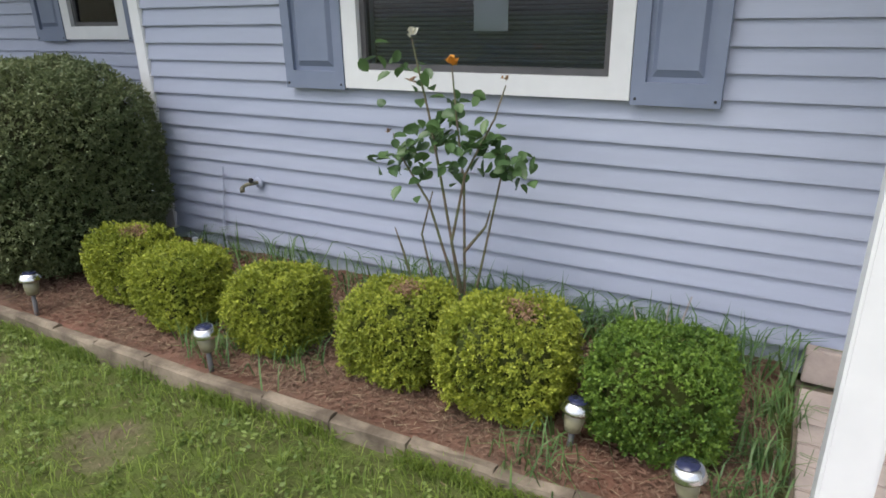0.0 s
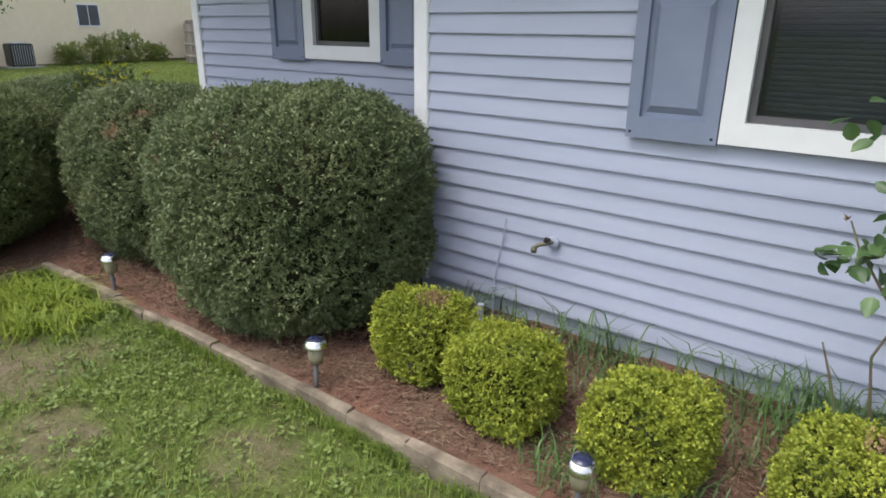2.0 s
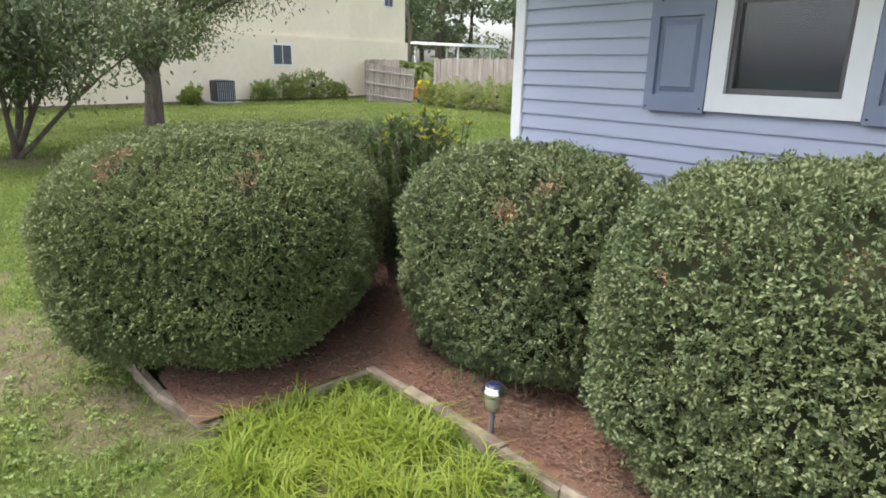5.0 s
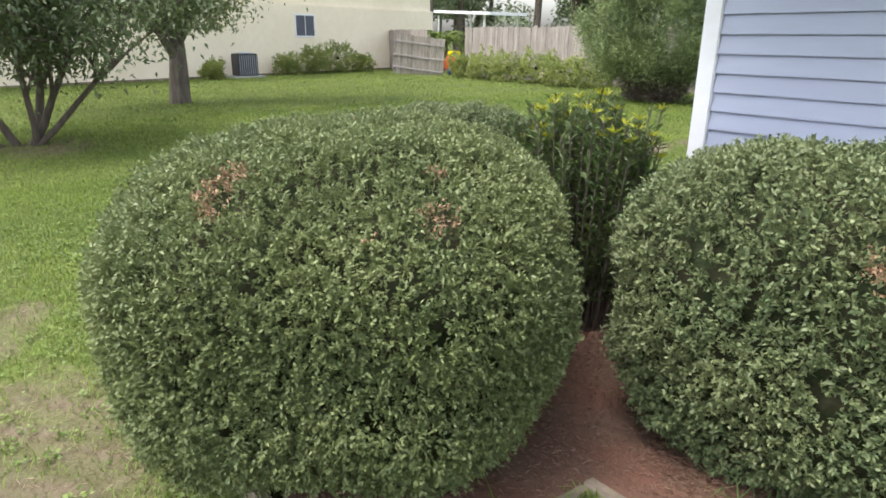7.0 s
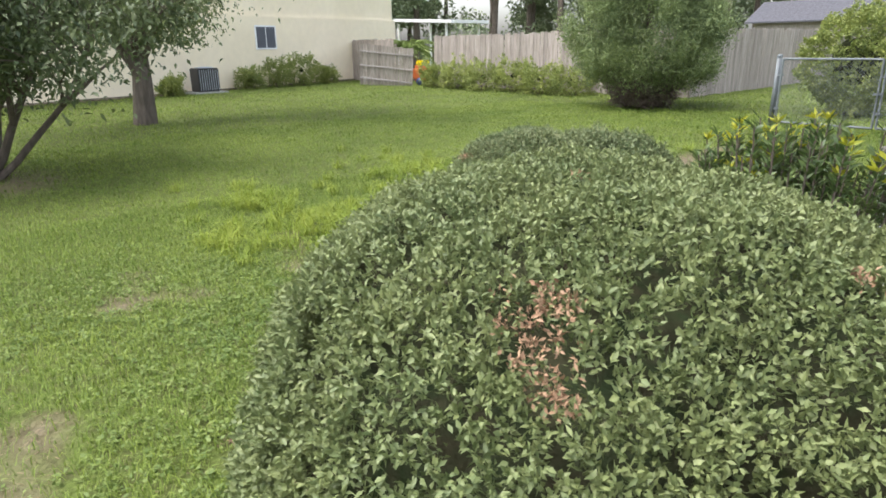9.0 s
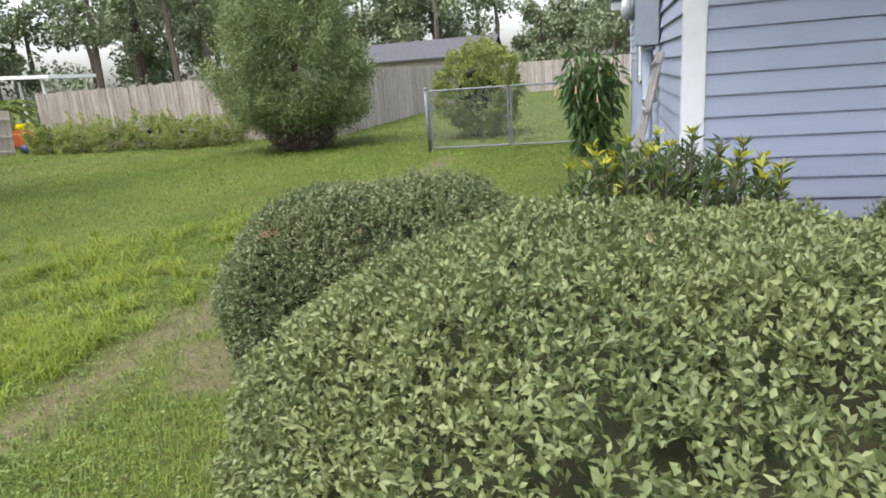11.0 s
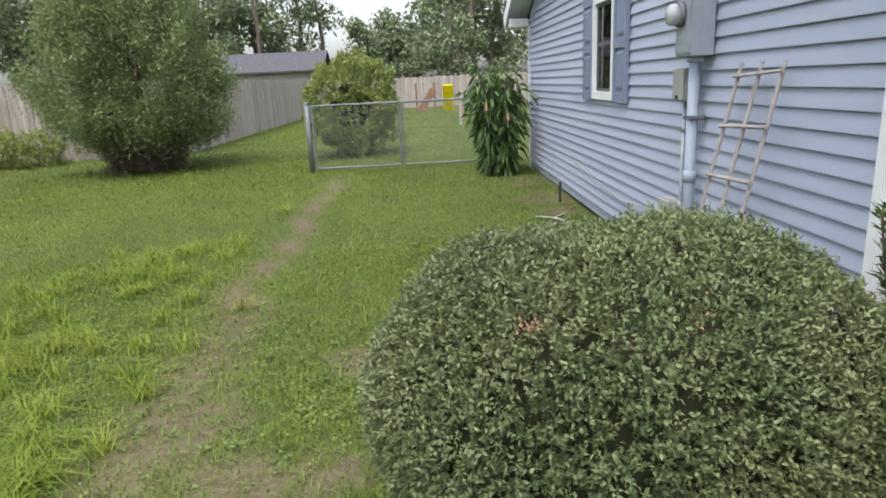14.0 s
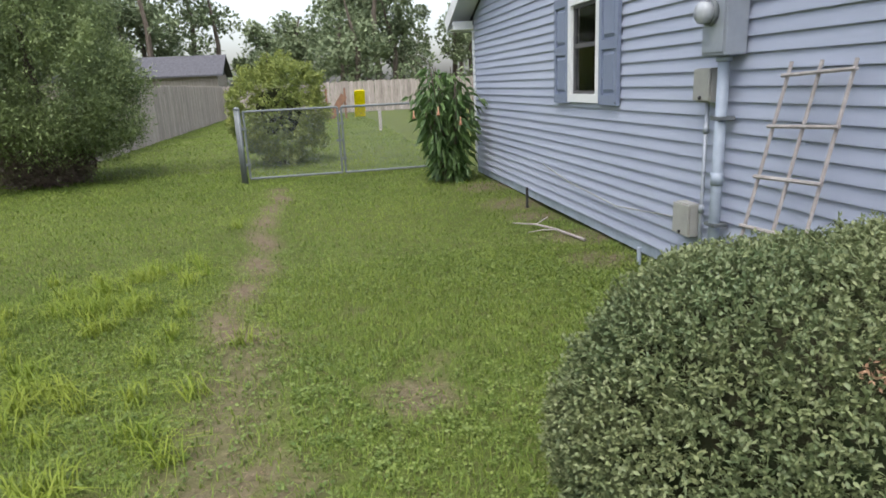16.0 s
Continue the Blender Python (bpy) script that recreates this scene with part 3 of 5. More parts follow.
def build_window(name, m, w, z0, z1, trim, label, blinds, sash):
    """A window in its own plane: x along the wall, y inwards, z up. w and z are the outside of the trim."""
    win = thing(name, label, "window", kind="structure")
    win.matrix_world = m
    frame_bm = bmesh.new()
    outer = ((0, z0), (w, z0), (w, z1), (0, z1))
    inner = ((trim, z0 + trim), (w - trim, z0 + trim), (w - trim, z1 - trim), (trim, z1 - trim))
    rings = []
    for y, pts in ((0.0, outer), (-0.03, outer), (-0.03, inner), (0.05, inner)):
        rings.append([frame_bm.verts.new((x, y, z)) for x, z in pts])
    for a, b in zip(rings, rings[1:]):
        for k in range(4):
            frame_bm.faces.new((a[k], a[(k + 1) % 4], b[(k + 1) % 4], b[k]))
    part("window_frame", frame_bm, M["white"], win, "white mitred window trim")
    t = trim
    sash_bm = bmesh.new()
    s = 0.03
    for x0, zz0, x1, zz1 in ((t, z0 + t, w - t, z0 + t + s), (t, z1 - t - s, w - t, z1 - t), (t, z0 + t + s, t + s, z1 - t - s), (w - t - s, z0 + t + s, w - t, z1 - t - s)):
        box(sash_bm, x0 + 0.001, 0.0, zz0, x1 - 0.001, 0.045, zz1)
    if sash:
        mid = sash
        box(sash_bm, t + s, 0.004, mid, w - t - s, 0.04, mid + 0.04)
    part("sash", sash_bm, M["bronze"], win, "dark bronze sash")
    pane = part("pane", boxed(t + s, 0.018, z0 + t + s, w - t - s, 0.022, z1 - t - s), M["glass"], win)
    pane.visible_shadow = False
    if blinds:
        slat_me = mesh_of(boxed(t + s + 0.012, -0.011, -0.0012, w - t - s - 0.012, 0.011, 0.0012, 0, Matrix.Rotation(radians(-32), 4, "X")), "slat", M["blind"])
        z = z0 + t + s + 0.02
        while z < z1 - t - s:
            ob = part("slat", slat_me, None, win)
            ob.location = (0, 0.075, z)
            z += 0.0205
        part("backing", boxed(t + 0.01, 0.11, z0 + t, w - t - 0.01, 0.112, z1 - t), M["screen"], win)
    else:
        part("screen", boxed(t + s, 0.06, z0 + t + s, w - t - s, 0.063, (sash or z1 - t) if sash else z1 - t), M["screen"], win, "dark insect screen")
        part("blind", boxed(t + s, 0.09, z0 + t, w - t - s, 0.095, z1 - t), M["screen"], win, "closed dark shade")
    return win


def build_shutter(m, w, z0, z1, mid, label):
    """A raised-panel shutter: x along the wall, y inwards."""
    sh = thing("shutter", label, "shutter", group="window shutters")
    sh.matrix_world = m
    st = 0.055
    bm = bmesh.new()
    for x0, zz0, x1, zz1 in ((0, z0, st, z1), (w - st, z0, w, z1), (st, z0, w - st, z0 + 0.09), (st, z1 - 0.09, w - st, z1), (st, mid - 0.04, w - st, mid + 0.04)):
        box(bm, x0, -0.035, zz0, x1, 0.0, zz1)
    part("shutter_frame", bm, M["shutter"], sh)
    for a, b in ((z0 + 0.09, mid - 0.04), (mid + 0.04, z1 - 0.09)):
        bm = bmesh.new()
        r0 = [bm.verts.new(p) for p in ((st, -0.012, a), (w - st, -0.012, a), (w - st, -0.012, b), (st, -0.012, b))]
        r1 = [bm.verts.new(p) for p in ((st + 0.02, -0.012, a + 0.02), (w - st - 0.02, -0.012, a + 0.02), (w - st - 0.02, -0.012, b - 0.02), (st + 0.02, -0.012, b - 0.02))]
        r2 = [bm.verts.new(p) for p in ((st + 0.04, -0.03, a + 0.05), (w - st - 0.04, -0.03, a + 0.05), (w - st - 0.04, -0.03, b - 0.05), (st + 0.04, -0.03, b - 0.05))]
        for u, v in ((r0, r1), (r1, r2)):
            for k in range(4):
                bm.faces.new((u[k], u[(k + 1) % 4], v[(k + 1) % 4], v[k]))
        bm.faces.new(r2)
        part("raised_panel", bm, M["shutter"], sh)
    for x in (0.02, w - 0.02):
        screw = part("screw", lathe([(0.006, 0), (0.006, 0.003), (0.003, 0.005)], 8), M["black"], sh, "dark fixing screw")
        screw.matrix_local = pose(x, -0.0352, z0 + 0.025, 90)
    return sh


FA = lambda x: pose(x, FRONT_A - 0.006, 0)
FB = lambda x: pose(x, FRONT_B - 0.006, 0)
FS = lambda y: pose(CORNER_X - 0.006, y, 0, 0, 0, -90)
build_window("window_1", FA(-1.16), 1.435, 1.11, 2.20, 0.09, "wide white-trimmed window with dark slatted blinds", True, 0)
build_shutter(FA(-1.55), 0.385, 1.10, 2.22, 1.72, "slate-blue raised-panel shutter beside the wide window")
build_shutter(FA(0.28), 0.345, 1.095, 2.22, 1.72, "slate-blue raised-panel shutter beside the wide window")
build_window("window_2", FB(-4.28), 0.765, 1.32, 2.30, 0.095, "narrow white-trimmed window with dark screen", False, 1.87)
build_shutter(FB(-4.66), 0.375, 1.305, 2.32, 1.86, "slate-blue raised-panel shutter beside the narrow window")
build_shutter(FB(-3.51), 0.375, 1.305, 2.32, 1.86, "slate-blue raised-panel shutter beside the narrow window")
build_window("window_3", FS(7.96), 0.75, 1.265, 2.28, 0.08, "white-trimmed side window with dark screen", False, 1.79)
build_shutter(FS(8.34), 0.375, 1.25, 2.30, 1.78, "weathered blue-grey shutter on the side wall")
build_shutter(FS(7.205), 0.375, 1.25, 2.30, 1.78, "weathered blue-grey shutter on the side wall")
for x, z, w, h in ((-0.47, 1.38, 0.17, 0.17),):
    solid("paper_note", boxed(x, FRONT_A + 0.046, z, x + w, FRONT_A + 0.048, z + h), M["paper"], "pale paper note behind the window glass", "note")


# ---------------- shrubs ----------------
def spow(a, e):
    return np.sign(a) * np.abs(a) ** e


def shell_points(n, cx, cy, rx, ry, top, base=0.04, ex=2.6, lumps=0.035, seed=0.0):
    """Random places on a clipped, rounded bush and the outward directions there."""
    h = (top - base) / 2
    d = unit(RNG.normal(size=(n, 3)) * (rx, ry, h))
    far = (np.abs(d[:, 0] / rx) ** ex + np.abs(d[:, 1] / ry) ** ex + np.abs(d[:, 2] / h) ** ex) ** (-1 / ex)
    p = d * far[:, None]
    nrm = unit(np.stack([spow(p[:, 0] / rx, ex - 1) / rx, spow(p[:, 1] / ry, ex - 1) / ry, spow(p[:, 2] / h, ex - 1) / h], 1))
    wob = lumps * (np.sin(p[:, 0] * 7 + seed) * np.sin(p[:, 1] * 8 - seed) + 0.6 * np.sin(p[:, 2] * 11 + p[:, 0] * 6 + seed) + 0.5 * np.sin(p[:, 0] * 17 - p[:, 2] * 15 + p[:, 1] * 13) + 0.35 * np.sin(p[:, 0] * 37 + p[:, 1] * 31) * np.sin(p[:, 2] * 41))
    return p + nrm * wob[:, None] + (cx, cy, base + h), nrm


def build_bush(name, label, category, cx, cy, rx, ry, top, n, leaf, width, mat, core, base=0.04, group="", dead=(), lumps=0.022, seed=0.0, ex=2.7, inner=0.88, turn=0.0):
    bush = thing(name, label, category, (cx, cy, 0), group, rz=turn)
    ct, st = math.cos(radians(turn)), math.sin(radians(turn))
    # solid dark filler under the leaves; its colour paints the shade between sprigs
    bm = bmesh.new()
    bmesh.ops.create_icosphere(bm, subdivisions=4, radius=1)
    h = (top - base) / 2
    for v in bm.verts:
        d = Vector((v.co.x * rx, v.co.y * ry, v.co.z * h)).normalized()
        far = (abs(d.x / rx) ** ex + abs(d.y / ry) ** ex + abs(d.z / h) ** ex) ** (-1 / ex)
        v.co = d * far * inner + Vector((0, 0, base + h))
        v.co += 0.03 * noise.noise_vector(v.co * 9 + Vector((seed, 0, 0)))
    part("shade_core", bm, M[core], bush, "solid dark core standing in for inner shade")
    p, nrm = shell_points(n, 0, 0, rx, ry, top, base, ex, lumps, seed)
    # leaves gather in sprigs, each standing out by its own amount
    per = 13
    m = n // per
    own = np.repeat(np.arange(m), per)
    stand = RNG.normal(-0.004, 0.013, m) * min(1.0, leaf / 0.02)
    axis = unit(nrm[:m] + RNG.normal(0, 0.45, (m, 3)) + (0, 0, 0.3))
    n = m * per
    along = RNG.uniform(-1.6, 1.0, n) * leaf
    p = p[:m][own] + nrm[:m][own] * stand[own][:, None] + axis[own] * along[:, None] + RNG.normal(0, leaf * 0.22, (n, 3))
    shoot = axis[own] * RNG.uniform(0.2, 1.0, n)[:, None] + RNG.normal(0, 0.62, (n, 3))
    nrm = nrm[:m][own]
    if dead:
        hit = np.zeros(n, bool)
        for dx, dy, dz, r in dead:
            ox, oy = dx - cx, dy - cy
            hit |= ((p - (ox * ct + oy * st, oy * ct - ox * st, dz)) ** 2).sum(1) < (r * RNG.uniform(0.3, 1.2, n)) ** 2
        part("dead_leaves", leaf_mesh("dead_leaves", M["dead_leaf"], p[hit] + nrm[hit] * 0.015, shoot[hit], leaf * 0.85, width * 0.7), None, bush, "patch of dried brown leaves")
        p, shoot = p[~hit], shoot[~hit]
    part("leaves", leaf_mesh("leaves", M[mat], p, shoot, leaf, width), None, bush)
    stem = bmesh.new()
    for k in range(5):
        a = k * 1.256
        tube(stem, [(0.08 * math.cos(a), 0.08 * math.sin(a), -0.03), (0.16 * math.cos(a), 0.16 * math.sin(a), base + 0.12)], 0.014, 6)
    part("branchwork", stem, M["bark"], bush, "thin brown stems")
    return bush


HEDGE = "clipped hedge shrubs"
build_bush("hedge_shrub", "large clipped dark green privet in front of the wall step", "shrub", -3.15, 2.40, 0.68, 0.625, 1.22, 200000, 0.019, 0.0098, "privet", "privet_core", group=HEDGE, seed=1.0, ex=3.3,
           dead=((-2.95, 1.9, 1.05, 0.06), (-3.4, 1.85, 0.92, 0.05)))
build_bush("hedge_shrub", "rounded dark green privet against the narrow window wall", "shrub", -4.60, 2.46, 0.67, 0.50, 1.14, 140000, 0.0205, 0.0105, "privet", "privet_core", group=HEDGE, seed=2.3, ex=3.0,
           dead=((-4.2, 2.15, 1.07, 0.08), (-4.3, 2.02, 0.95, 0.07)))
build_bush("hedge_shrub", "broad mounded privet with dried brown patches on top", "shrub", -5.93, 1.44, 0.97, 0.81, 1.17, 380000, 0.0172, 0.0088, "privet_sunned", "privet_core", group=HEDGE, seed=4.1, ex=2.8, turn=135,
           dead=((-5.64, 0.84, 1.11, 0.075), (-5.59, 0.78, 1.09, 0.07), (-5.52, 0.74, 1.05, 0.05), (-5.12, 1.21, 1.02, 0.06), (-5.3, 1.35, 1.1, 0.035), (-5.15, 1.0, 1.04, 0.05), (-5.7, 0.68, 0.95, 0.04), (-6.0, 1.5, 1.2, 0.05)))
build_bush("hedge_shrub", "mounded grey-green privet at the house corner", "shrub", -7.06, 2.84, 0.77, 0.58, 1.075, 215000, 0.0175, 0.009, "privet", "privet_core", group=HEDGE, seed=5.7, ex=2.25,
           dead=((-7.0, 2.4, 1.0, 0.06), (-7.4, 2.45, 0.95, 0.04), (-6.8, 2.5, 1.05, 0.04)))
BOXES = ((-2.10, 2.25, 0.18, 0.41, 0), (-1.62, 2.18, 0.195, 0.41, 0), (-1.03, 2.21, 0.19, 0.40, 0), (-0.42, 2.26, 0.21, 0.42, 0), (0.08, 2.24, 0.222, 0.44, 1), (0.62, 2.31, 0.222, 0.42, 1))
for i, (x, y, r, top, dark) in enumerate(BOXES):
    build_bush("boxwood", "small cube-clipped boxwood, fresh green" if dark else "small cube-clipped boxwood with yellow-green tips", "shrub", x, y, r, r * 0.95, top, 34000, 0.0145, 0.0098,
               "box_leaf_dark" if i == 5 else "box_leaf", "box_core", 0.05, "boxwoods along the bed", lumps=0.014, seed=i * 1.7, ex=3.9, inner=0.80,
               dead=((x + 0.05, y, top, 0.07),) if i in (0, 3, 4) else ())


def build_long_leaf_shrub():
    cx, cy = -5.90, 2.76
    s = thing("long_leaf_shrub", "yellow-tipped shrub with long narrow leaves at the corner post", "shrub", (cx, cy, 0))
    stems, pl, wy, fr, fw = bmesh.new(), [], [], [], []
    for k in range(150):
        a, r = RNG.uniform(0, 2 * np.pi), 0.40 * RNG.uniform(0.02, 1.0) ** 0.6
        tip = np.array([r * math.cos(a), r * math.sin(a) * 0.8, RNG.uniform(1.04, 1.27) - 0.25 * r])
        root = np.array([tip[0] * 0.55, tip[1] * 0.55, -0.02])
        tube(stems, [root, (root + tip) / 2 + (0, 0, 0.05), tip], [0.007, 0.006, 0.003], 5)
        for j in range(130):
            f = RNG.uniform(0.2, 1.0)
            pl.append(root + (tip - root) * f)
            b = RNG.uniform(0, 2 * np.pi)
            wy.append((math.cos(b), math.sin(b), RNG.uniform(0.3, 1.8)))
        if RNG.uniform() < 0.35:
            for j in range(8):
                fr.append(tip)
                b = RNG.uniform(0, 2 * np.pi)
                fw.append((math.cos(b), math.sin(b), RNG.uniform(0.4, 1.6)))
    part("branchwork", stems, M["bark"], s)
    part("leaves", leaf_mesh("leaves", M["long_leaf"], np.array(pl), np.array(wy), 0.056, 0.012, 0.15, 0.12), None, s)
    part("new_leaves", leaf_mesh("new_leaves", M["new_leaf"], np.array(fr), np.array(fw), 0.052, 0.013, 0.15, 0.1), None, s, "fresh yellow leaf tips")


build_long_leaf_shrub()


# ---------------- far yard: neighbour's house, fences, gate, trees ----------------
def build_neighbour():
    h = thing("neighbour_house", "two-storey cream stucco house across the lawn", "house", (-31.8, 21.7, 0), rz=14.5)
    part("wall", boxed(-9, -34, -0.1, 0, 0.05, 2.75, 0.02), M["cream"], h, "cream stucco ground floor")
    part("wall", boxed(-9, -33.9, 2.752, -0.12, -0.05, 6.0), M["cream"], h, "cream stucco upper floor")
    part("roof", boxed(-9.4, -34.5, 6.0, 0.4, 0.45, 6.2), M["shingle"], h)
    for y, z, w, hh in ((-9.3, 1.45, 1.1, 0.92), (-1.8, 4.45, 0.75, 0.85), (-21.5, 1.5, 1.2, 0.9)):
        x = 0 if z < 3 else -0.12
        win = part("window", boxed(x - 0.02, y, z, x + 0.03, y + w, z + hh, 0.004), M["white"], h, "white-framed window")
        part("pane", boxed(x + 0.0302, y + 0.06, z + 0.06, x + 0.034, y + w / 2 - 0.02, z + hh - 0.06), M["screen"], win)
        part("pane", boxed(x + 0.0302, y + w / 2 + 0.02, z + 0.06, x + 0.034, y + w - 0.06, z + hh - 0.06), M["screen"], win)
    part("base_strip", boxed(0.002, -33, -0.05, 0.25, -0.2, 0.05), M["concrete"], h, "grey concrete footing strip")


build_neighbour()


def build_ac():
    a = thing("air_conditioner", "dark outdoor air-conditioning unit by the cream wall", "air conditioner", (-27.8, 9.75, 0))
    part("pad", boxed(-0.5, -0.6, -0.05, 0.5, 0.6, 0.06, 0.01), M["pipe_white"], a, "pale concrete pad")
    part("body", boxed(-0.36, -0.38, 0.06, 0.36, 0.38, 0.86, 0.03), M["black"], a)
    for k in range(9):
        part("grille_bar", boxed(0.361, -0.33 + k * 0.08, 0.12, 0.368, -0.31 + k * 0.08, 0.8), M["grey_metal"], a)
    part("top_grille", lathe([(0.3, 0.86), (0.3, 0.89), (0.05, 0.91)], 20), M["grey_metal"], a)


build_ac()


def fence_run(name, a, b, height, label, skip=(), seed=1):
    """A picket run from a to b: each board its own piece, rails and posts behind."""
    f = thing(name, label, "fence", (a[0], a[1], 0))
    d = Vector((b[0] - a[0], b[1] - a[1], 0))
    run, ang = d.length, math.degrees(math.atan2(d.y, d.x))
    f.matrix_world = pose(a[0], a[1], 0, 0, 0, ang)
    rnd = random.Random(seed)
    boards = []
    for k in range(3):
        bm = boxed(0, -0.01, 0.02, 0.138, 0.01, height + (k - 1) * 0.02)
        boards.append(mesh_of(bm, "board", M["weathered"]))
    n = int(run / 0.145)
    for k in range(n):
        if any(s <= k * 0.145 <= e for s, e in skip):
            continue
        ob = part("board", boards[rnd.randrange(3)], None, f)
        ob.matrix_local = pose(k * 0.145, rnd.uniform(-0.006, 0.006), rnd.uniform(-0.03, 0.01), 0, rnd.uniform(-0.7, 0.7), 0)
    for z in (0.35, height / 2, height - 0.3):
        part("rail", boxed(0, 0.022, z, run, 0.06, z + 0.085), M["weathered"], f)
    for k in range(int(run / 2.4) + 1):
        part("post", boxed(k * 2.4, 0.062, -0.05, k * 2.4 + 0.09, 0.15, height + 0.02), M["weathered"], f)
    return f


fence_run("wood_fence", (-31.0, 18.4), (-26.6, 17.5), 1.8, "short weathered brown picket fence by the cream house", seed=3)
fence_run("wood_fence", (-24.3, 17.6), (-13.75, 17.7), 1.88, "tall weathered grey picket fence along the lawn", seed=4)
fence_run("wood_fence", (-13.75, 17.7), (-13.6, 42.0), 1.88, "tall weathered picket fence running to the back", seed=5)
fence_run("wood_fence", (-13.6, 42.0), (9.0, 43.0), 1.88, "grey picket fence across the back yard", seed=6)


def build_panel():
    p = thing("fence_panel", "loose grey picket panel leaning against the fence", "fence panel", (-22.3, 19.2, 0))
    p.matrix_world = pose(-27.0, 15.9, 0, 8, 6, 33)
    board = mesh_of(boxed(0, -0.01, 0.0, 0.135, 0.01, 1.62), "board", M["weathered"])
    for k in range(15):
        ob = part("board", board, None, p)
        ob.location = (k * 0.15, 0, 0.02 + 0.014 * (k % 3))
    for z in (0.3, 0.8, 1.35):
        part("rail", boxed(0, -0.05, z, 2.24, -0.012, z + 0.055), M["lattice_wood"], p)


build_panel()


def build_awning():
    a = thing("patio_cover", "white flat patio roof on thin posts behind the fence", "patio cover", (-33.4, 26.6, 0))
    part("roof", boxed(-3.5, -1.0, 2.75, 1.6, 2.0, 2.92, 0.01, Matrix.Rotation(radians(2.5), 4, "Y")), M["white"], a)
    for x, y in ((-3.2, -0.8), (1.0, -0.8), (1.0, 1.8), (-3.2, 1.8)):
        part("post", boxed(x, y, -0.05, x + 0.1, y + 0.1, 2.75), M["white"], a)


build_awning()


def build_shed():
    s = thing("shed", "long outbuilding with dark shingle roof beyond the fence", "shed", (-18.9, 45.5, 0))
    part("wall", boxed(-4.6, 0, -0.05, 4.6, 4.5, 2.75), M["weathered"], s)
    bm = bmesh.new()
    vs = [bm.verts.new(p) for x in (-5.0, 5.0) for p in ((x, -0.5, 2.6), (x, 2.25, 3.9), (x, 5.0, 2.6), (x, 5.0, 2.7), (x, 2.25, 4.02), (x, -0.5, 2.7))]
    bm.faces.new(vs[:6]), bm.faces.new(vs[6:])
    for k in range(6):
        bm.faces.new((vs[k], vs[(k + 1) % 6], vs[6 + (k + 1) % 6], vs[6 + k]))
    part("roof", bm, M["shingle"], s, "dark grey shingle roof")
    bm = bmesh.new()
    vs = [bm.verts.new(p) for x in (4.5, 4.58) for p in ((x, 0, 2.75), (x, 4.5, 2.75), (x, 2.25, 3.85))]
    bm.faces.new(vs[:3]), bm.faces.new(vs[3:])
    for k in range(3):
        bm.faces.new((vs[k], vs[(k + 1) % 3], vs[3 + (k + 1) % 3], vs[3 + k]))
    part("gable", bm, M["black"], s, "dark gable end")


build_shed()


def chain_gate(x0, x1, y, swing, label):
    g = thing("chain_link_gate", label, "gate", group="double chain-link gate")
    g.matrix_world = pose(x0, y, 0, 0, 0, swing)
    w, z0, z1 = x1 - x0, 0.08, 1.20
    for pts in (((0, 0, z0), (w, 0, z0)), ((0, 0, z1), (w, 0, z1)), ((0, 0, z0), (0, 0, z1)), ((w, 0, z0), (w, 0, z1))):
        part("frame_tube", tube(bmesh.new(), pts, 0.02, 8), M["galv"], g)
    bm = bmesh.new()
    h, step = z1 - z0, 0.058
    k = -h
    while k < w:
        for sgn in (1, -1):
            s, e = max(k, 0), min(k + h, w)
            if e - s > 0.02:
                za, zb = (z0 + (s - k), z0 + (e - k)) if sgn > 0 else (z1 - (s - k), z1 - (e - k))
                tube(bm, [(s, 0.004 * sgn, za), (e, 0.004 * sgn, zb)], 0.0019, 3, False)
        k += step
    part("wire_mesh", bm, M["galv"], g, "diamond wire mesh")
    part("latch", boxed(w - 0.06, -0.04, 0.62, w + 0.05, -0.022, 0.66, 0.004), M["galv"], g)
    for z in (0.3, 0.9):
        part("hinge", boxed(-0.045, -0.028, z, 0.03, 0.028, z + 0.04, 0.004), M["galv"], g)


chain_gate(-9.58, -8.02, 12.75, 0, "closed galvanised chain-link gate leaf across the side yard")
chain_gate(-7.96, -6.3, 12.75, 2, "galvanised chain-link gate leaf meeting the house shrub")
for x, y in ((-9.66, 12.75), (-9.72, 12.98), (-6.2, 12.8)):
    p = thing("gate_post", "galvanised steel gate post with round cap", "post", (x, y, 0), "gate posts")
    part("shaft", lathe([(0.036, -0.08), (0.036, 1.23)], 12), M["galv"], p)
    part("cap", lathe([(0.041, 1.231), (0.041, 1.25), (0.02, 1.275), (0.003, 1.28)], 12), M["galv"], p)


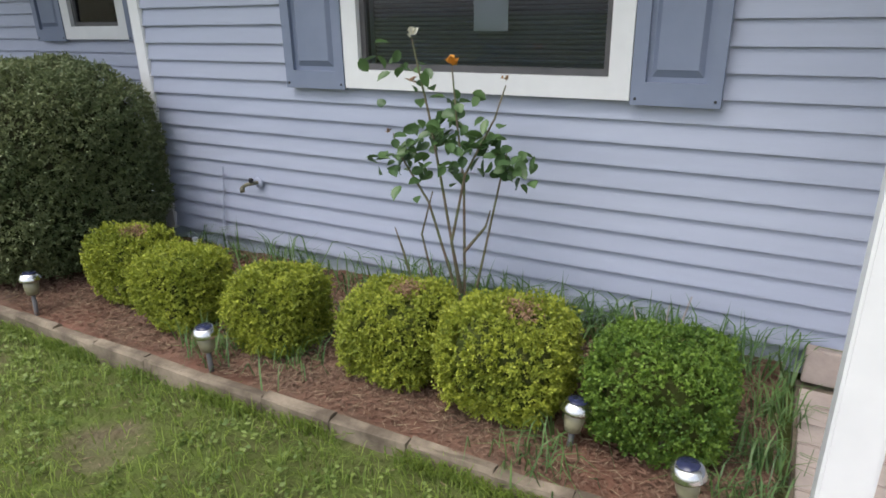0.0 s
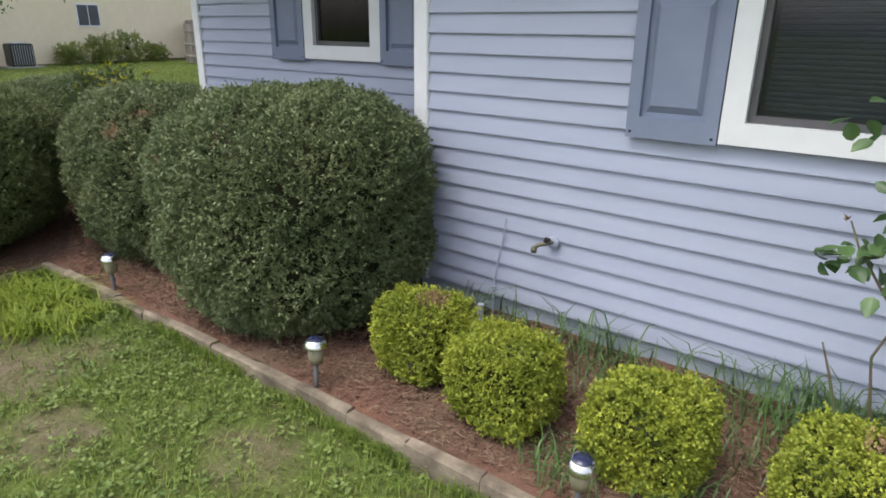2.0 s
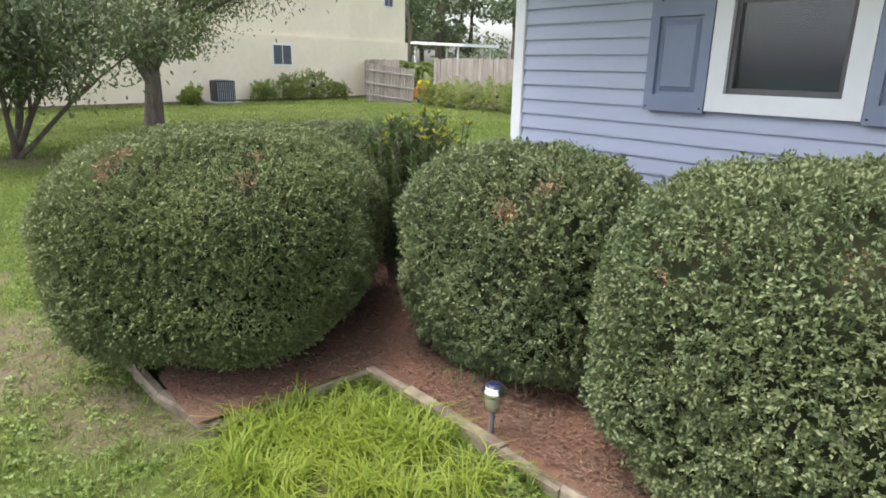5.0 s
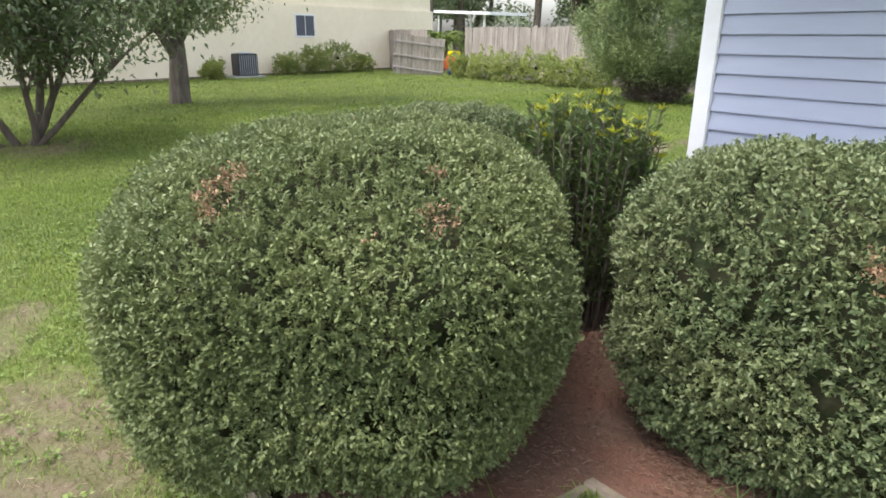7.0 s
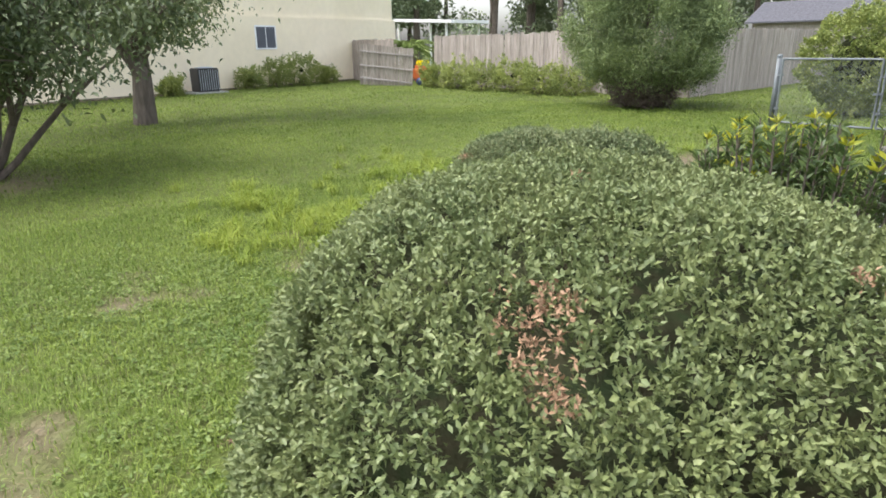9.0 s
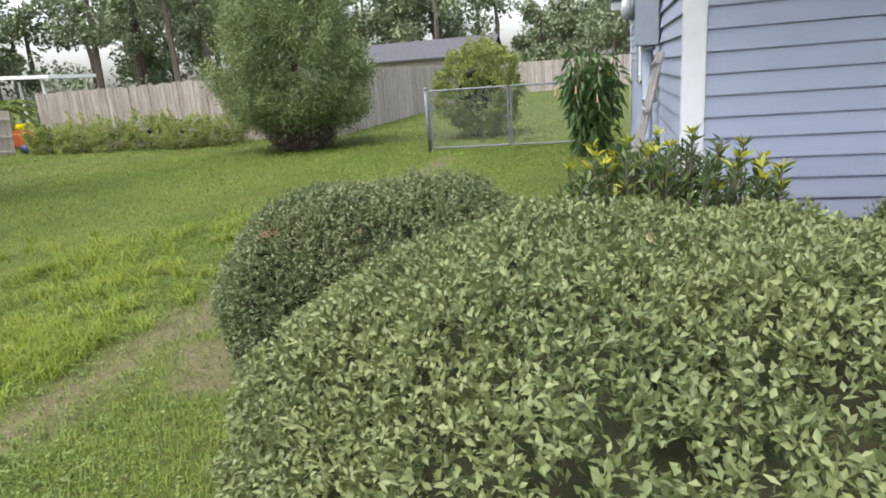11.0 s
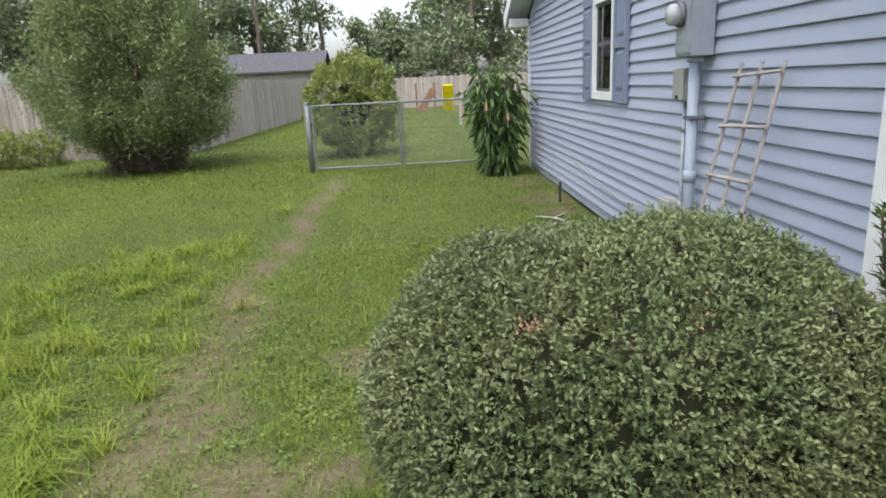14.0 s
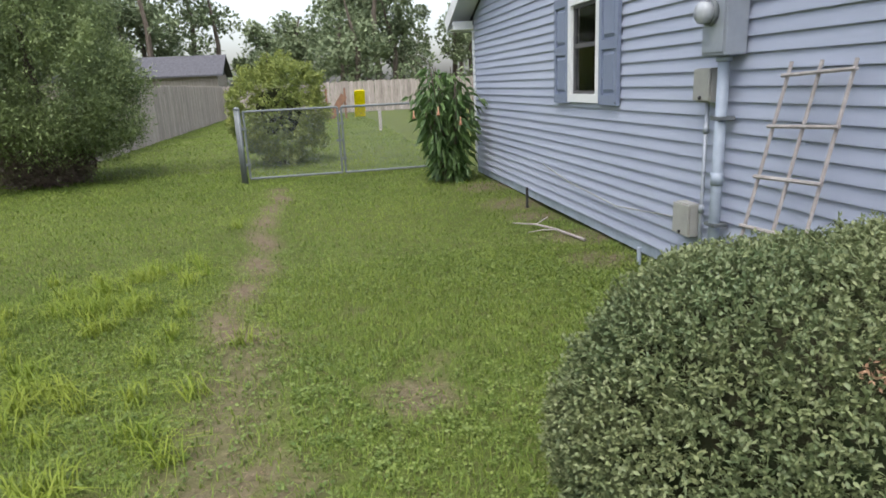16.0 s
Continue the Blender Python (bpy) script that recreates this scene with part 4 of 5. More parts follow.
def grow(bm, start, way, length, radius, depth, tips, rnd, spread=0.6, sides=8):
    """Recursive tapered limbs; gathers the places of the outer twigs."""
    p, d = Vector(start), Vector(way).normalized()
    pts, radii = [p.copy()], [radius]
    for k in range(4):
        d = (d + Vector((rnd.uniform(-1, 1), rnd.uniform(-1, 1), rnd.uniform(-0.5, 0.9))) * 0.16).normalized()
        p = p + d * length / 4
        pts.append(p.copy()), radii.append(radius * (1 - 0.11 * (k + 1)))
        if depth <= 1:
            tips.append(tuple(p))
    tube(bm, pts, radii, sides)
    if depth > 0:
        for k in range(rnd.randint(3, 4)):
            turn = Vector((rnd.uniform(-1, 1), rnd.uniform(-1, 1), rnd.uniform(-0.35, 0.7)))
            at = pts[rnd.randint(2, 4)]
            grow(bm, at, d + turn * spread * 1.5, length * rnd.uniform(0.55, 0.8), radius * 0.5, depth - 1, tips, rnd, spread, max(sides - 2, 4))


def build_tree(name, label, at, trunks, mat, n, clump, leaf, width, seed, hang=0.0, depth=3, low=None):
    t = thing(name, label, "tree", at)
    rnd = random.Random(seed)
    bm, tips = bmesh.new(), []
    for start, way, length, radius in trunks:
        grow(bm, start, way, length, radius, depth, tips, rnd)
    part("trunk", bm, M["bark"], t, "forked grey-brown trunk and limbs")
    tips = np.array(tips)
    if low is not None:
        tips = tips[tips[:, 2] > low]
    p = tips[RNG.integers(0, len(tips), n)] + RNG.normal(0, clump, (n, 3)) * (1, 1, 0.7)
    p[:, 2] -= np.abs(RNG.normal(0, hang, n)) if hang else 0
    p = p[p[:, 2] > (low or 0) * 0.8]
    part("crown", leaf_mesh("crown", M[mat], p, RNG.normal(size=(len(p), 3)) + (0, 0, -0.3), leaf, width, 0.2, 0.2), None, t, "loose crown of small leaves")
    return t


build_tree("oak_tree", "spreading tree with forked trunk standing in the lawn", (-19.5, 4.8, 0),
           [((0, 0, -0.1), (0.02, 0.06, 1), 1.9, 0.25), ((0.0, 0.1, 1.5), (0.3, 0.6, 0.9), 2.3, 0.17), ((0, -0.05, 1.5), (-0.1, -0.6, 1), 2.2, 0.17), ((0, 0.2, 2.1), (0.6, 1.0, 0.45), 2.6, 0.10), ((0, -0.2, 2.1), (0.7, -0.9, 0.5), 2.3, 0.10)],
           "tree_leaf", 56000, 0.32, 0.105, 0.05, 11, 0.40, 3, 2.0)
build_tree("shrubby_tree", "dark multi-stemmed shrub with arching limbs at the lawn edge", (-14.6, 1.2, 0),
           [((0, 0, -0.1), (0.35, 0.6, 1), 1.7, 0.06), ((0.1, 0, -0.1), (0.1, 0.95, 0.8), 1.8, 0.05), ((-0.1, 0.1, -0.1), (-0.2, 0.35, 1), 1.8, 0.07), ((0, -0.1, -0.1), (0.2, -0.5, 1), 1.6, 0.06), ((0.05, 0.1, -0.1), (0.5, 0.1, 1), 1.7, 0.05), ((0, -0.2, -0.1), (0.1, -0.9, 0.7), 1.6, 0.05)],
           "dark_leaf", 24000, 0.22, 0.09, 0.045, 12, 0.15, 3, 0.25)


def build_cedar():
    c = thing("cedar", "broad rounded cedar with bare brown lower twigs by the fence", "tree", (-13.4, 14.6, 0))
    bm = bmesh.new()
    tube(bm, [(0, 0, -0.1), (0.05, 0, 1.2), (0, 0.05, 2.6), (0, 0, 4.6)], [0.13, 0.10, 0.07, 0.02], 8)
    part("trunk", bm, M["bark"], c)
    for k in range(26):
        a, z = k * 2.4, 0.15 + 0.03 * k
        part("limb", tube(bmesh.new(), [(0, 0, z), (0.6 * math.cos(a), 0.6 * math.sin(a), z + 0.15), (1.1 * math.cos(a), 1.1 * math.sin(a), z + 0.55)], [0.03, 0.018, 0.006], 5), M["bark"], c)
    # upswept plumes round an uneven cone
    m, per = 640, 230
    z = 0.65 + 4.0 * RNG.uniform(0, 1, m) ** 1.25
    prof = np.interp(z, [0.3, 0.9, 1.5, 2.2, 3.2, 4.2, 4.9], [0.9, 1.42, 1.62, 1.52, 1.15, 0.65, 0.12])
    a = RNG.uniform(0, 2 * np.pi, m)
    r = prof * (1 + 0.10 * np.sin(a * 3 + z * 1.7) + 0.06 * np.sin(a * 7 - z * 3)) * (1 - 0.55 * RNG.uniform(0, 1, m) ** 1.8)
    root = np.stack([r * np.cos(a), r * np.sin(a), z], 1)
    axis = unit(np.stack([np.cos(a), np.sin(a), 0.7 + 0.2 * z], 1) + RNG.normal(0, 0.35, (m, 3)))
    own = np.repeat(np.arange(m), per)
    f = RNG.uniform(-0.25, 0.45, m * per)[:, None]
    p = root[own] + axis[own] * f + RNG.normal(0, 1, (m * per, 3)) * (0.15 - 0.18 * np.clip(f, 0, 1))
    way = axis[own] * 0.6 + RNG.normal(0, 0.6, (m * per, 3))
    part("crown", leaf_mesh("crown", M["cedar_leaf"], p, way, 0.075, 0.027, 0.2), None, c, "dense feathery green foliage")
    n = 7000
    a, z = RNG.uniform(0, 2 * np.pi, n), RNG.uniform(0.03, 0.95, n)
    r = (0.7 + 0.45 * z) * RNG.uniform(0.5, 1, n)
    part("bare_lower_growth", leaf_mesh("bare_lower_growth", M["cedar_dead"], np.stack([r * np.cos(a), r * np.sin(a), z], 1), RNG.normal(size=(n, 3)) + (0, 0, 0.4), 0.16, 0.02), None, c, "bare brown lower twigs")


build_cedar()
build_bush("yard_shrub", "leafy green shrub with yellowing top behind the gate", "shrub", -9.15, 15.6, 0.95, 0.9, 2.05, 26000, 0.07, 0.036, "yard_leaf", "privet_core", base=0.12, lumps=0.13, seed=3.3, ex=2.1, inner=0.5)
for x, y, r, h in ((-28.4, 11.8, 0.5, 0.75), (-28.8, 13.2, 0.55, 0.95), (-29.2, 14.5, 0.65, 1.15), (-27.2, 8.3, 0.35, 0.6), (-29.6, 16.0, 0.5, 0.7),
                   (-23.3, 16.7, 0.55, 0.8), (-22.1, 16.8, 0.7, 0.95), (-20.8, 16.7, 0.75, 0.85), (-19.5, 16.8, 0.75, 0.95), (-18.2, 16.6, 0.7, 0.85), (-17.0, 16.7, 0.7, 0.8)):
    build_bush("weedy_shrub", "loose yellow-green weedy shrub", "shrub", x, y, r, r * 0.8, h, 3600, 0.09, 0.04, "yard_leaf", "privet_core", base=0.05, group="shrubs by the far fence", lumps=0.16, seed=x, ex=2.0, inner=0.15)


def build_palm():
    p = thing("palm", "low grey-green palm behind the fence panel", "palm", (-28.2, 19.6, 0))
    part("trunk", tube(bmesh.new(), [(0, 0, -0.1), (0, 0, 1.3)], [0.25, 0.2], 10), M["bark"], p)
    for k in range(26):
        a, e = k * 2.4, 0.25 + 1.1 * ((k * 37) % 26) / 26
        pl, wy = [], []
        d = np.array([math.cos(a), math.sin(a), 0])
        for j in range(26):
            f = j / 26
            c = np.array([0, 0, 1.35]) + d * 1.5 * f * math.cos(e * 0.6) + np.array([0, 0, 1.4 * f * math.sin(e) - 1.0 * f * f])
            for s in (-1, 1):
                pl.append(c)
                wy.append(np.cross(d, (0, 0, 1)) * s + d * 0.9 + (0, 0, -0.15))
        part("frond", leaf_mesh("frond", M["weed"], np.array(pl), np.array(wy), 0.34, 0.03, 0.1, 0.2), None, p)


build_palm()


def build_trumpet_bush():
    t = thing("trumpet_bush", "tall drooping-leaved bush with peach trumpet flowers by the wall", "shrub", (-6.35, 11.45, 0))
    stems, pl, wy = bmesh.new(), [], []
    for k in range(34):
        a, r = RNG.uniform(0, 2 * np.pi), RNG.uniform(0.1, 0.62)
        tip = np.array([r * math.cos(a) * 0.95 - 0.1, r * math.sin(a) * 0.9, RNG.uniform(1.15, 1.95) - 0.35 * r])
        root = np.array([tip[0] * 0.25, tip[1] * 0.25, -0.03])
        tube(stems, [root, root * 0.4 + tip * 0.6 + (0, 0, 0.1), tip], [0.014, 0.011, 0.006], 6)
        for j in range(62):
            f = RNG.uniform(0.12, 1.0)
            b = RNG.uniform(0, 2 * np.pi)
            o = np.array([math.cos(b), math.sin(b), 0]) * RNG.uniform(0.02, 0.10)
            pl.append(root + (tip - root) * f + o + (0, 0, RNG.uniform(-0.05, 0.05)))
            wy.append((math.cos(b), math.sin(b), RNG.uniform(-1.6, 0.1)))
    for dx in (-0.35, -0.2, -0.5):
        tube(stems, [(dx * 0.5, 0, 1.2), (dx, 0.1, 1.75), (dx - 0.25, 0.1, 1.98)], [0.01, 0.008, 0.003], 5)
    part("branchwork", stems, M["bark"], t)
    part("leaves", leaf_mesh("leaves", M["trumpet_leaf"], np.array(pl), np.array(wy), 0.19, 0.065, 0.15, 0.35), None, t, "long drooping green leaves")
    for x, y, z in ((-0.62, -0.45, 1.02), (-0.28, -0.62, 1.06), (0.05, -0.6, 0.9)):
        f = part("flower", lathe([(0.005, 0.12), (0.009, 0.08), (0.014, 0.035), (0.032, 0.0), (0.029, 0.002)], 10), M["petal_peach"], t, "hanging peach trumpet flower")
        f.location = (x, y, z)


build_trumpet_bush()


def build_playset():
    s = thing("playset_slide", "yellow plastic slide of a wooden playset far in the yard", "slide", (-6.2, 34.2, 0))
    turn = Matrix.Rotation(radians(30), 4, "X")
    part("chute", boxed(-0.22, -0.1, 0.15, 0.22, 0.0, 1.6, 0.02, turn), M["slide"], s)
    for x in (-0.26, 0.21):
        part("side_rim", boxed(x, -0.16, 0.15, x + 0.05, -0.1, 1.6, 0.01, turn), M["slide"], s)
    r = thing("play_ramp", "brown wooden climbing ramp beside the slide", "ramp", (-7.6, 34.5, 0), rz=12)
    part("board", boxed(-0.25, -0.05, 0.02, 0.1, 0.0, 1.35, 0.01, Matrix.Rotation(radians(35), 4, "Y")), M["ramp"], r)
    for x in (-0.2, 0.75):
        part("post", boxed(x, 0.1, -0.05, x + 0.09, 0.19, 1.5), M["ramp"], r)
    p = thing("yard_post", "short grey wooden post in the back lawn", "post", (-6.2, 24.0, 0))
    part("shaft", boxed(-0.05, -0.05, -0.05, 0.05, 0.05, 0.75, 0.01), M["lattice_wood"], p)
    t = thing("toy_car", "red and orange plastic ride-on toy by the fence", "toy", (-25.2, 17.7, 0))
    part("body", boxed(-0.35, -0.3, 0.12, 0.35, 0.3, 0.75, 0.12), M["red_toy"], t)
    part("seat", boxed(-0.1, -0.25, 0.751, 0.25, 0.25, 0.95, 0.05), M["slide"], t, "yellow seat")
    part("wheel", lathe([(0.14, -0.36), (0.14, -0.30)], 14), M["blue_toy"], t).matrix_local = pose(0.2, 0, 0.14, 90)
    part("wheel", lathe([(0.14, 0.30), (0.14, 0.36)], 14), M["blue_toy"], t).matrix_local = pose(0.2, 0, 0.14, 90)


build_playset()


def build_woods():
    """Distant woodland: many leaf clumps on uneven crowns, with trunks."""
    crowns, trunks = [], bmesh.new()
    rnd = random.Random(21)
    for k in range(84):
        ang = radians(rnd.uniform(-32, 62))
        dist = rnd.uniform(48, 72)
        x, y = -7 - dist * math.sin(ang), 5 + dist * math.cos(ang)
        h = rnd.uniform(8, 15) * (0.5 if -1 < math.degrees(ang) < 8 else 1.0)
        tube(trunks, [(x, y, -0.2), (x + rnd.uniform(-0.5, 0.5), y, h * 0.5), (x + rnd.uniform(-1, 1), y, h)], [0.28, 0.2, 0.05], 6)
        for j in range(9):
            crowns.append((x + rnd.uniform(-2.6, 2.6), y + rnd.uniform(-2, 2), h * rnd.uniform(0.32, 1.05), rnd.uniform(0.8, 1.9)))
    for k in range(70):
        ang = radians(rnd.uniform(-35, 66))
        dist = rnd.uniform(47, 56)
        crowns.append((-7 - dist * math.sin(ang), 5 + dist * math.cos(ang), rnd.uniform(0.8, 2.4), rnd.uniform(1.2, 2.2)))
    c = np.array(crowns)
    n = 150000
    k = RNG.integers(0, len(c), n)
    d = unit(RNG.normal(size=(n, 3))) * (RNG.uniform(0.25, 1, n)[:, None] ** 0.5)
    p = c[k, :3] + d * c[k, 3:] * (1, 1, 0.75)
    w = thing("far_woods", "belt of mixed trees beyond the back fences", "woods", kind="stuff")
    part("trunks", trunks, M["bark"], w, kind="stuff")
    part("foliage", leaf_mesh("foliage", M["wood_leaf"], p, RNG.normal(size=(n, 3)), 0.42, 0.24, 0.2), None, w, kind="stuff")


build_woods()


# ---------------- fixtures on the side wall ----------------
WX = CORNER_X - 0.012


def build_meter():
    m = thing("electric_meter", "grey steel meter box with round glass meter on the siding", "electric meter", (WX, 5.27, 0))
    part("cabinet", boxed(-0.15, -0.125, 1.60, 0.0, 0.125, 2.05, 0.006), M["grey_metal"], m)
    part("cover", boxed(-0.158, -0.11, 1.62, -0.1505, 0.11, 2.035, 0.003), M["grey_metal"], m)
    ring = part("meter_ring", lathe([(0.078, 0), (0.078, 0.025), (0.07, 0.03)], 24), M["galv"], m)
    ring.matrix_local = pose(-0.159, 0.02, 1.86, 0, -90, 0)
    dome = part("meter_dome", lathe([(0.068, 0.03), (0.066, 0.075), (0.058, 0.088), (0.01, 0.092)], 24), M["glass_meter"], m, "cloudy glass dome")
    dome.matrix_local = pose(-0.159, 0.02, 1.86, 0, -90, 0)
    part("hub", lathe([(0.05, 1.565), (0.05, 1.599)], 16), M["conduit"], m).location = (-0.065, 0.0, 0)
    part("conduit", lathe([(0.036, -0.05), (0.036, 1.564)], 16), M["conduit"], m, "grey plastic conduit").location = (-0.065, 0.0, 0)
    part("coupling", lathe([(0.042, 0.78), (0.042, 0.86)], 16), M["conduit"], m).location = (-0.065, 0.0, 0)
    for z in (0.5, 1.2):
        part("strap", boxed(-0.104, -0.06, z, -0.001, 0.06, z + 0.025, 0.003), M["galv"], m)


build_meter()


def wall_box(name, y, z0, z1, w, d, label):
    b = thing(name, label, "utility box", (WX, y, 0))
    part("body", boxed(-d, -w / 2, z0, -0.0, w / 2, z1, 0.008), M["beige_box"], b)
    part("lid", boxed(-d - 0.012, -w / 2 - 0.006, z0 + 0.01, -d - 0.0005, w / 2 + 0.006, z1 - 0.005, 0.004), M["beige_box"], b)
    part("knob", lathe([(0.012, 0), (0.012, 0.012)], 10), M["black"], b).matrix_local = pose(-d - 0.012, 0, z0 + 0.03, 0, -90, 0)
    return b


b2 = wall_box("phone_box", 5.46, 1.31, 1.53, 0.17, 0.085, "small beige utility box on the wall")
part("thin_pipe", lathe([(0.014, -0.05), (0.014, 1.308)], 10), M["grey_metal"], b2, "thin grey pipe").location = (-0.04, 0, 0)
for z in (0.55, 1.1):
    part("coupling", lathe([(0.019, z), (0.019, z + 0.06)], 10), M["grey_metal"], b2).location = (-0.04, 0, 0)
wall_box("cable_box", 5.62, 0.36, 0.60, 0.19, 0.09, "low beige cable box near the ground")


def build_trellis():
    t = thing("trellis", "grey weathered lath trellis leaning on the side wall", "trellis", (WX, 4.5, 0))
    tops, feet = (4.71, 4.49, 4.27), (4.76, 4.52, 4.28)
    for a, b in zip(tops, feet):
        part("upright", tube(bmesh.new(), [(-0.36, b - 4.5, 0.0), (-0.035, a - 4.5, 1.54)], 0.011, 6), M["lattice_wood"], t)
    for k, z in enumerate((1.48, 1.205, 0.925, 0.64)):
        f = z / 1.54
        x = -0.36 + 0.325 * f - 0.016
        mid = 4.52 + (4.49 - 4.52) * f - 4.5
        part("cross_lath", tube(bmesh.new(), [(x, mid - 0.255, z + 0.012), (x, mid + 0.25, z - 0.012)], 0.012, 6), M["lattice_wood"], t)


build_trellis()


def cable(name, pts, r, mat, label, category):
    return solid(name, tube(bmesh.new(), pts, r, 7), M[mat], label, category)


cable("wall_cable", [(WX - 0.02, 5.85, 0.45), (WX - 0.02, 6.8, 0.36), (WX - 0.018, 7.9, 0.42), (WX - 0.016, 8.7, 0.52)], 0.006, "pipe_white", "pale cable sagging along the siding", "cable")
cable("garden_stake", [(-5.92, 8.94, -0.05), (-5.92, 8.94, 0.22)], 0.018, "black", "short black stake in the soil by the wall", "stake")
cable("drain_stub", [(-5.9, 6.15, -0.05), (-5.9, 6.15, 0.14)], 0.018, "conduit", "short grey pipe stub by the wall", "pipe")


def build_twig():
    t = thing("fallen_branch", "bare forked grey branch lying in the grass by the wall", "branch", (-6.15, 7.4, 0))
    part("stem", tube(bmesh.new(), [(-0.28, 0.5, 0.03), (-0.12, 0.22, 0.06), (0.02, 0.0, 0.04), (0.14, -0.42, 0.02)], [0.006, 0.010, 0.013, 0.014], 7), M["lattice_wood"], t)
    part("twig", tube(bmesh.new(), [(-0.12, 0.22, 0.06), (0.05, 0.36, 0.09), (0.12, 0.55, 0.06)], [0.008, 0.006, 0.003], 6), M["lattice_wood"], t)
    part("twig", tube(bmesh.new(), [(0.02, 0.0, 0.04), (-0.16, -0.08, 0.07), (-0.3, -0.05, 0.05)], [0.008, 0.005, 0.003], 6), M["lattice_wood"], t)


build_twig()

# ---------------- front bed: tap, lamps, rose, weeds ----------------


def build_tap():
    t = thing("garden_tap", "brass garden tap with dark handle on the siding", "tap", (-1.90, FRONT_A - 0.012, 0.53))
    t.scale = (0.75, 0.75, 0.75)
    part("plate", lathe([(0.045, 0), (0.045, 0.008), (0.02, 0.012)], 16), M["siding"], t).matrix_local = pose(0.03, 0, 0, 90)
    part("spout", tube(bmesh.new(), [(0.03, 0, 0), (0.01, -0.06, 0.0), (-0.03, -0.09, -0.01), (-0.06, -0.10, -0.035)], [0.013, 0.016, 0.014, 0.016], 10), M["brass"], t)
    part("handle", tube(bmesh.new(), [(0.0, -0.055, 0.005), (0.02, -0.075, 0.035), (0.045, -0.085, 0.04)], [0.015, 0.018, 0.012], 8), M["black"], t, "dark handle")
    part("connector", lathe([(0.019, 0), (0.021, 0.02), (0.019, 0.035)], 12), M["brass"], t).matrix_local = pose(-0.06, -0.10, -0.068)


build_tap()
cable("wall_pipe", [(-2.22, FRONT_A - 0.02, 0.02), (-2.22, FRONT_A - 0.02, 0.25), (-2.18, FRONT_A - 0.02, 0.45), (-2.16, FRONT_A - 0.02, 0.60)], 0.006, "siding", "thin painted pipe running up the siding", "pipe")
cable("bed_stake", [(-2.05, 2.62, 0.0), (-2.05, 2.62, 0.27)], 0.016, "grey_metal", "short grey stake in the mulch", "stake")


def build_lamp(at, tilt, label):
    s = thing("solar_lamp", label, "garden lamp", group="solar path lamps")
    s.matrix_world = pose(*at, *tilt)
    part("spike", lathe([(0.004, -0.08), (0.011, 0.0), (0.011, 0.13)], 10), M["bronze"], s)
    part("lens", lathe([(0.028, 0.13), (0.034, 0.16), (0.036, 0.205)], 16), M["lens"], s, "amber plastic lens")
    part("cap", lathe([(0.040, 0.205), (0.054, 0.207), (0.055, 0.213), (0.046, 0.232), (0.040, 0.240), (0.036, 0.242)], 24), M["chrome"], s, "domed stainless cap")
    part("solar_cell", lathe([(0.034, 0.2425), (0.033, 0.2445)], 8), M["solar"], s, "dark solar cell")
    return s


for at, tilt in (((-4.12, 1.80, 0.04), (2, 3, 10)), ((-2.40, 1.86, 0.02), (-3, 2, 40)), ((-1.14, 1.88, 0.02), (4, -3, 80)), ((0.37, 2.08, -0.01), (-4, 6, 15)), ((0.79, 1.92, 0.01), (-3, -4, 60))):
    build_lamp(at, tilt, "stainless solar path lamp on a spike in the mulch")


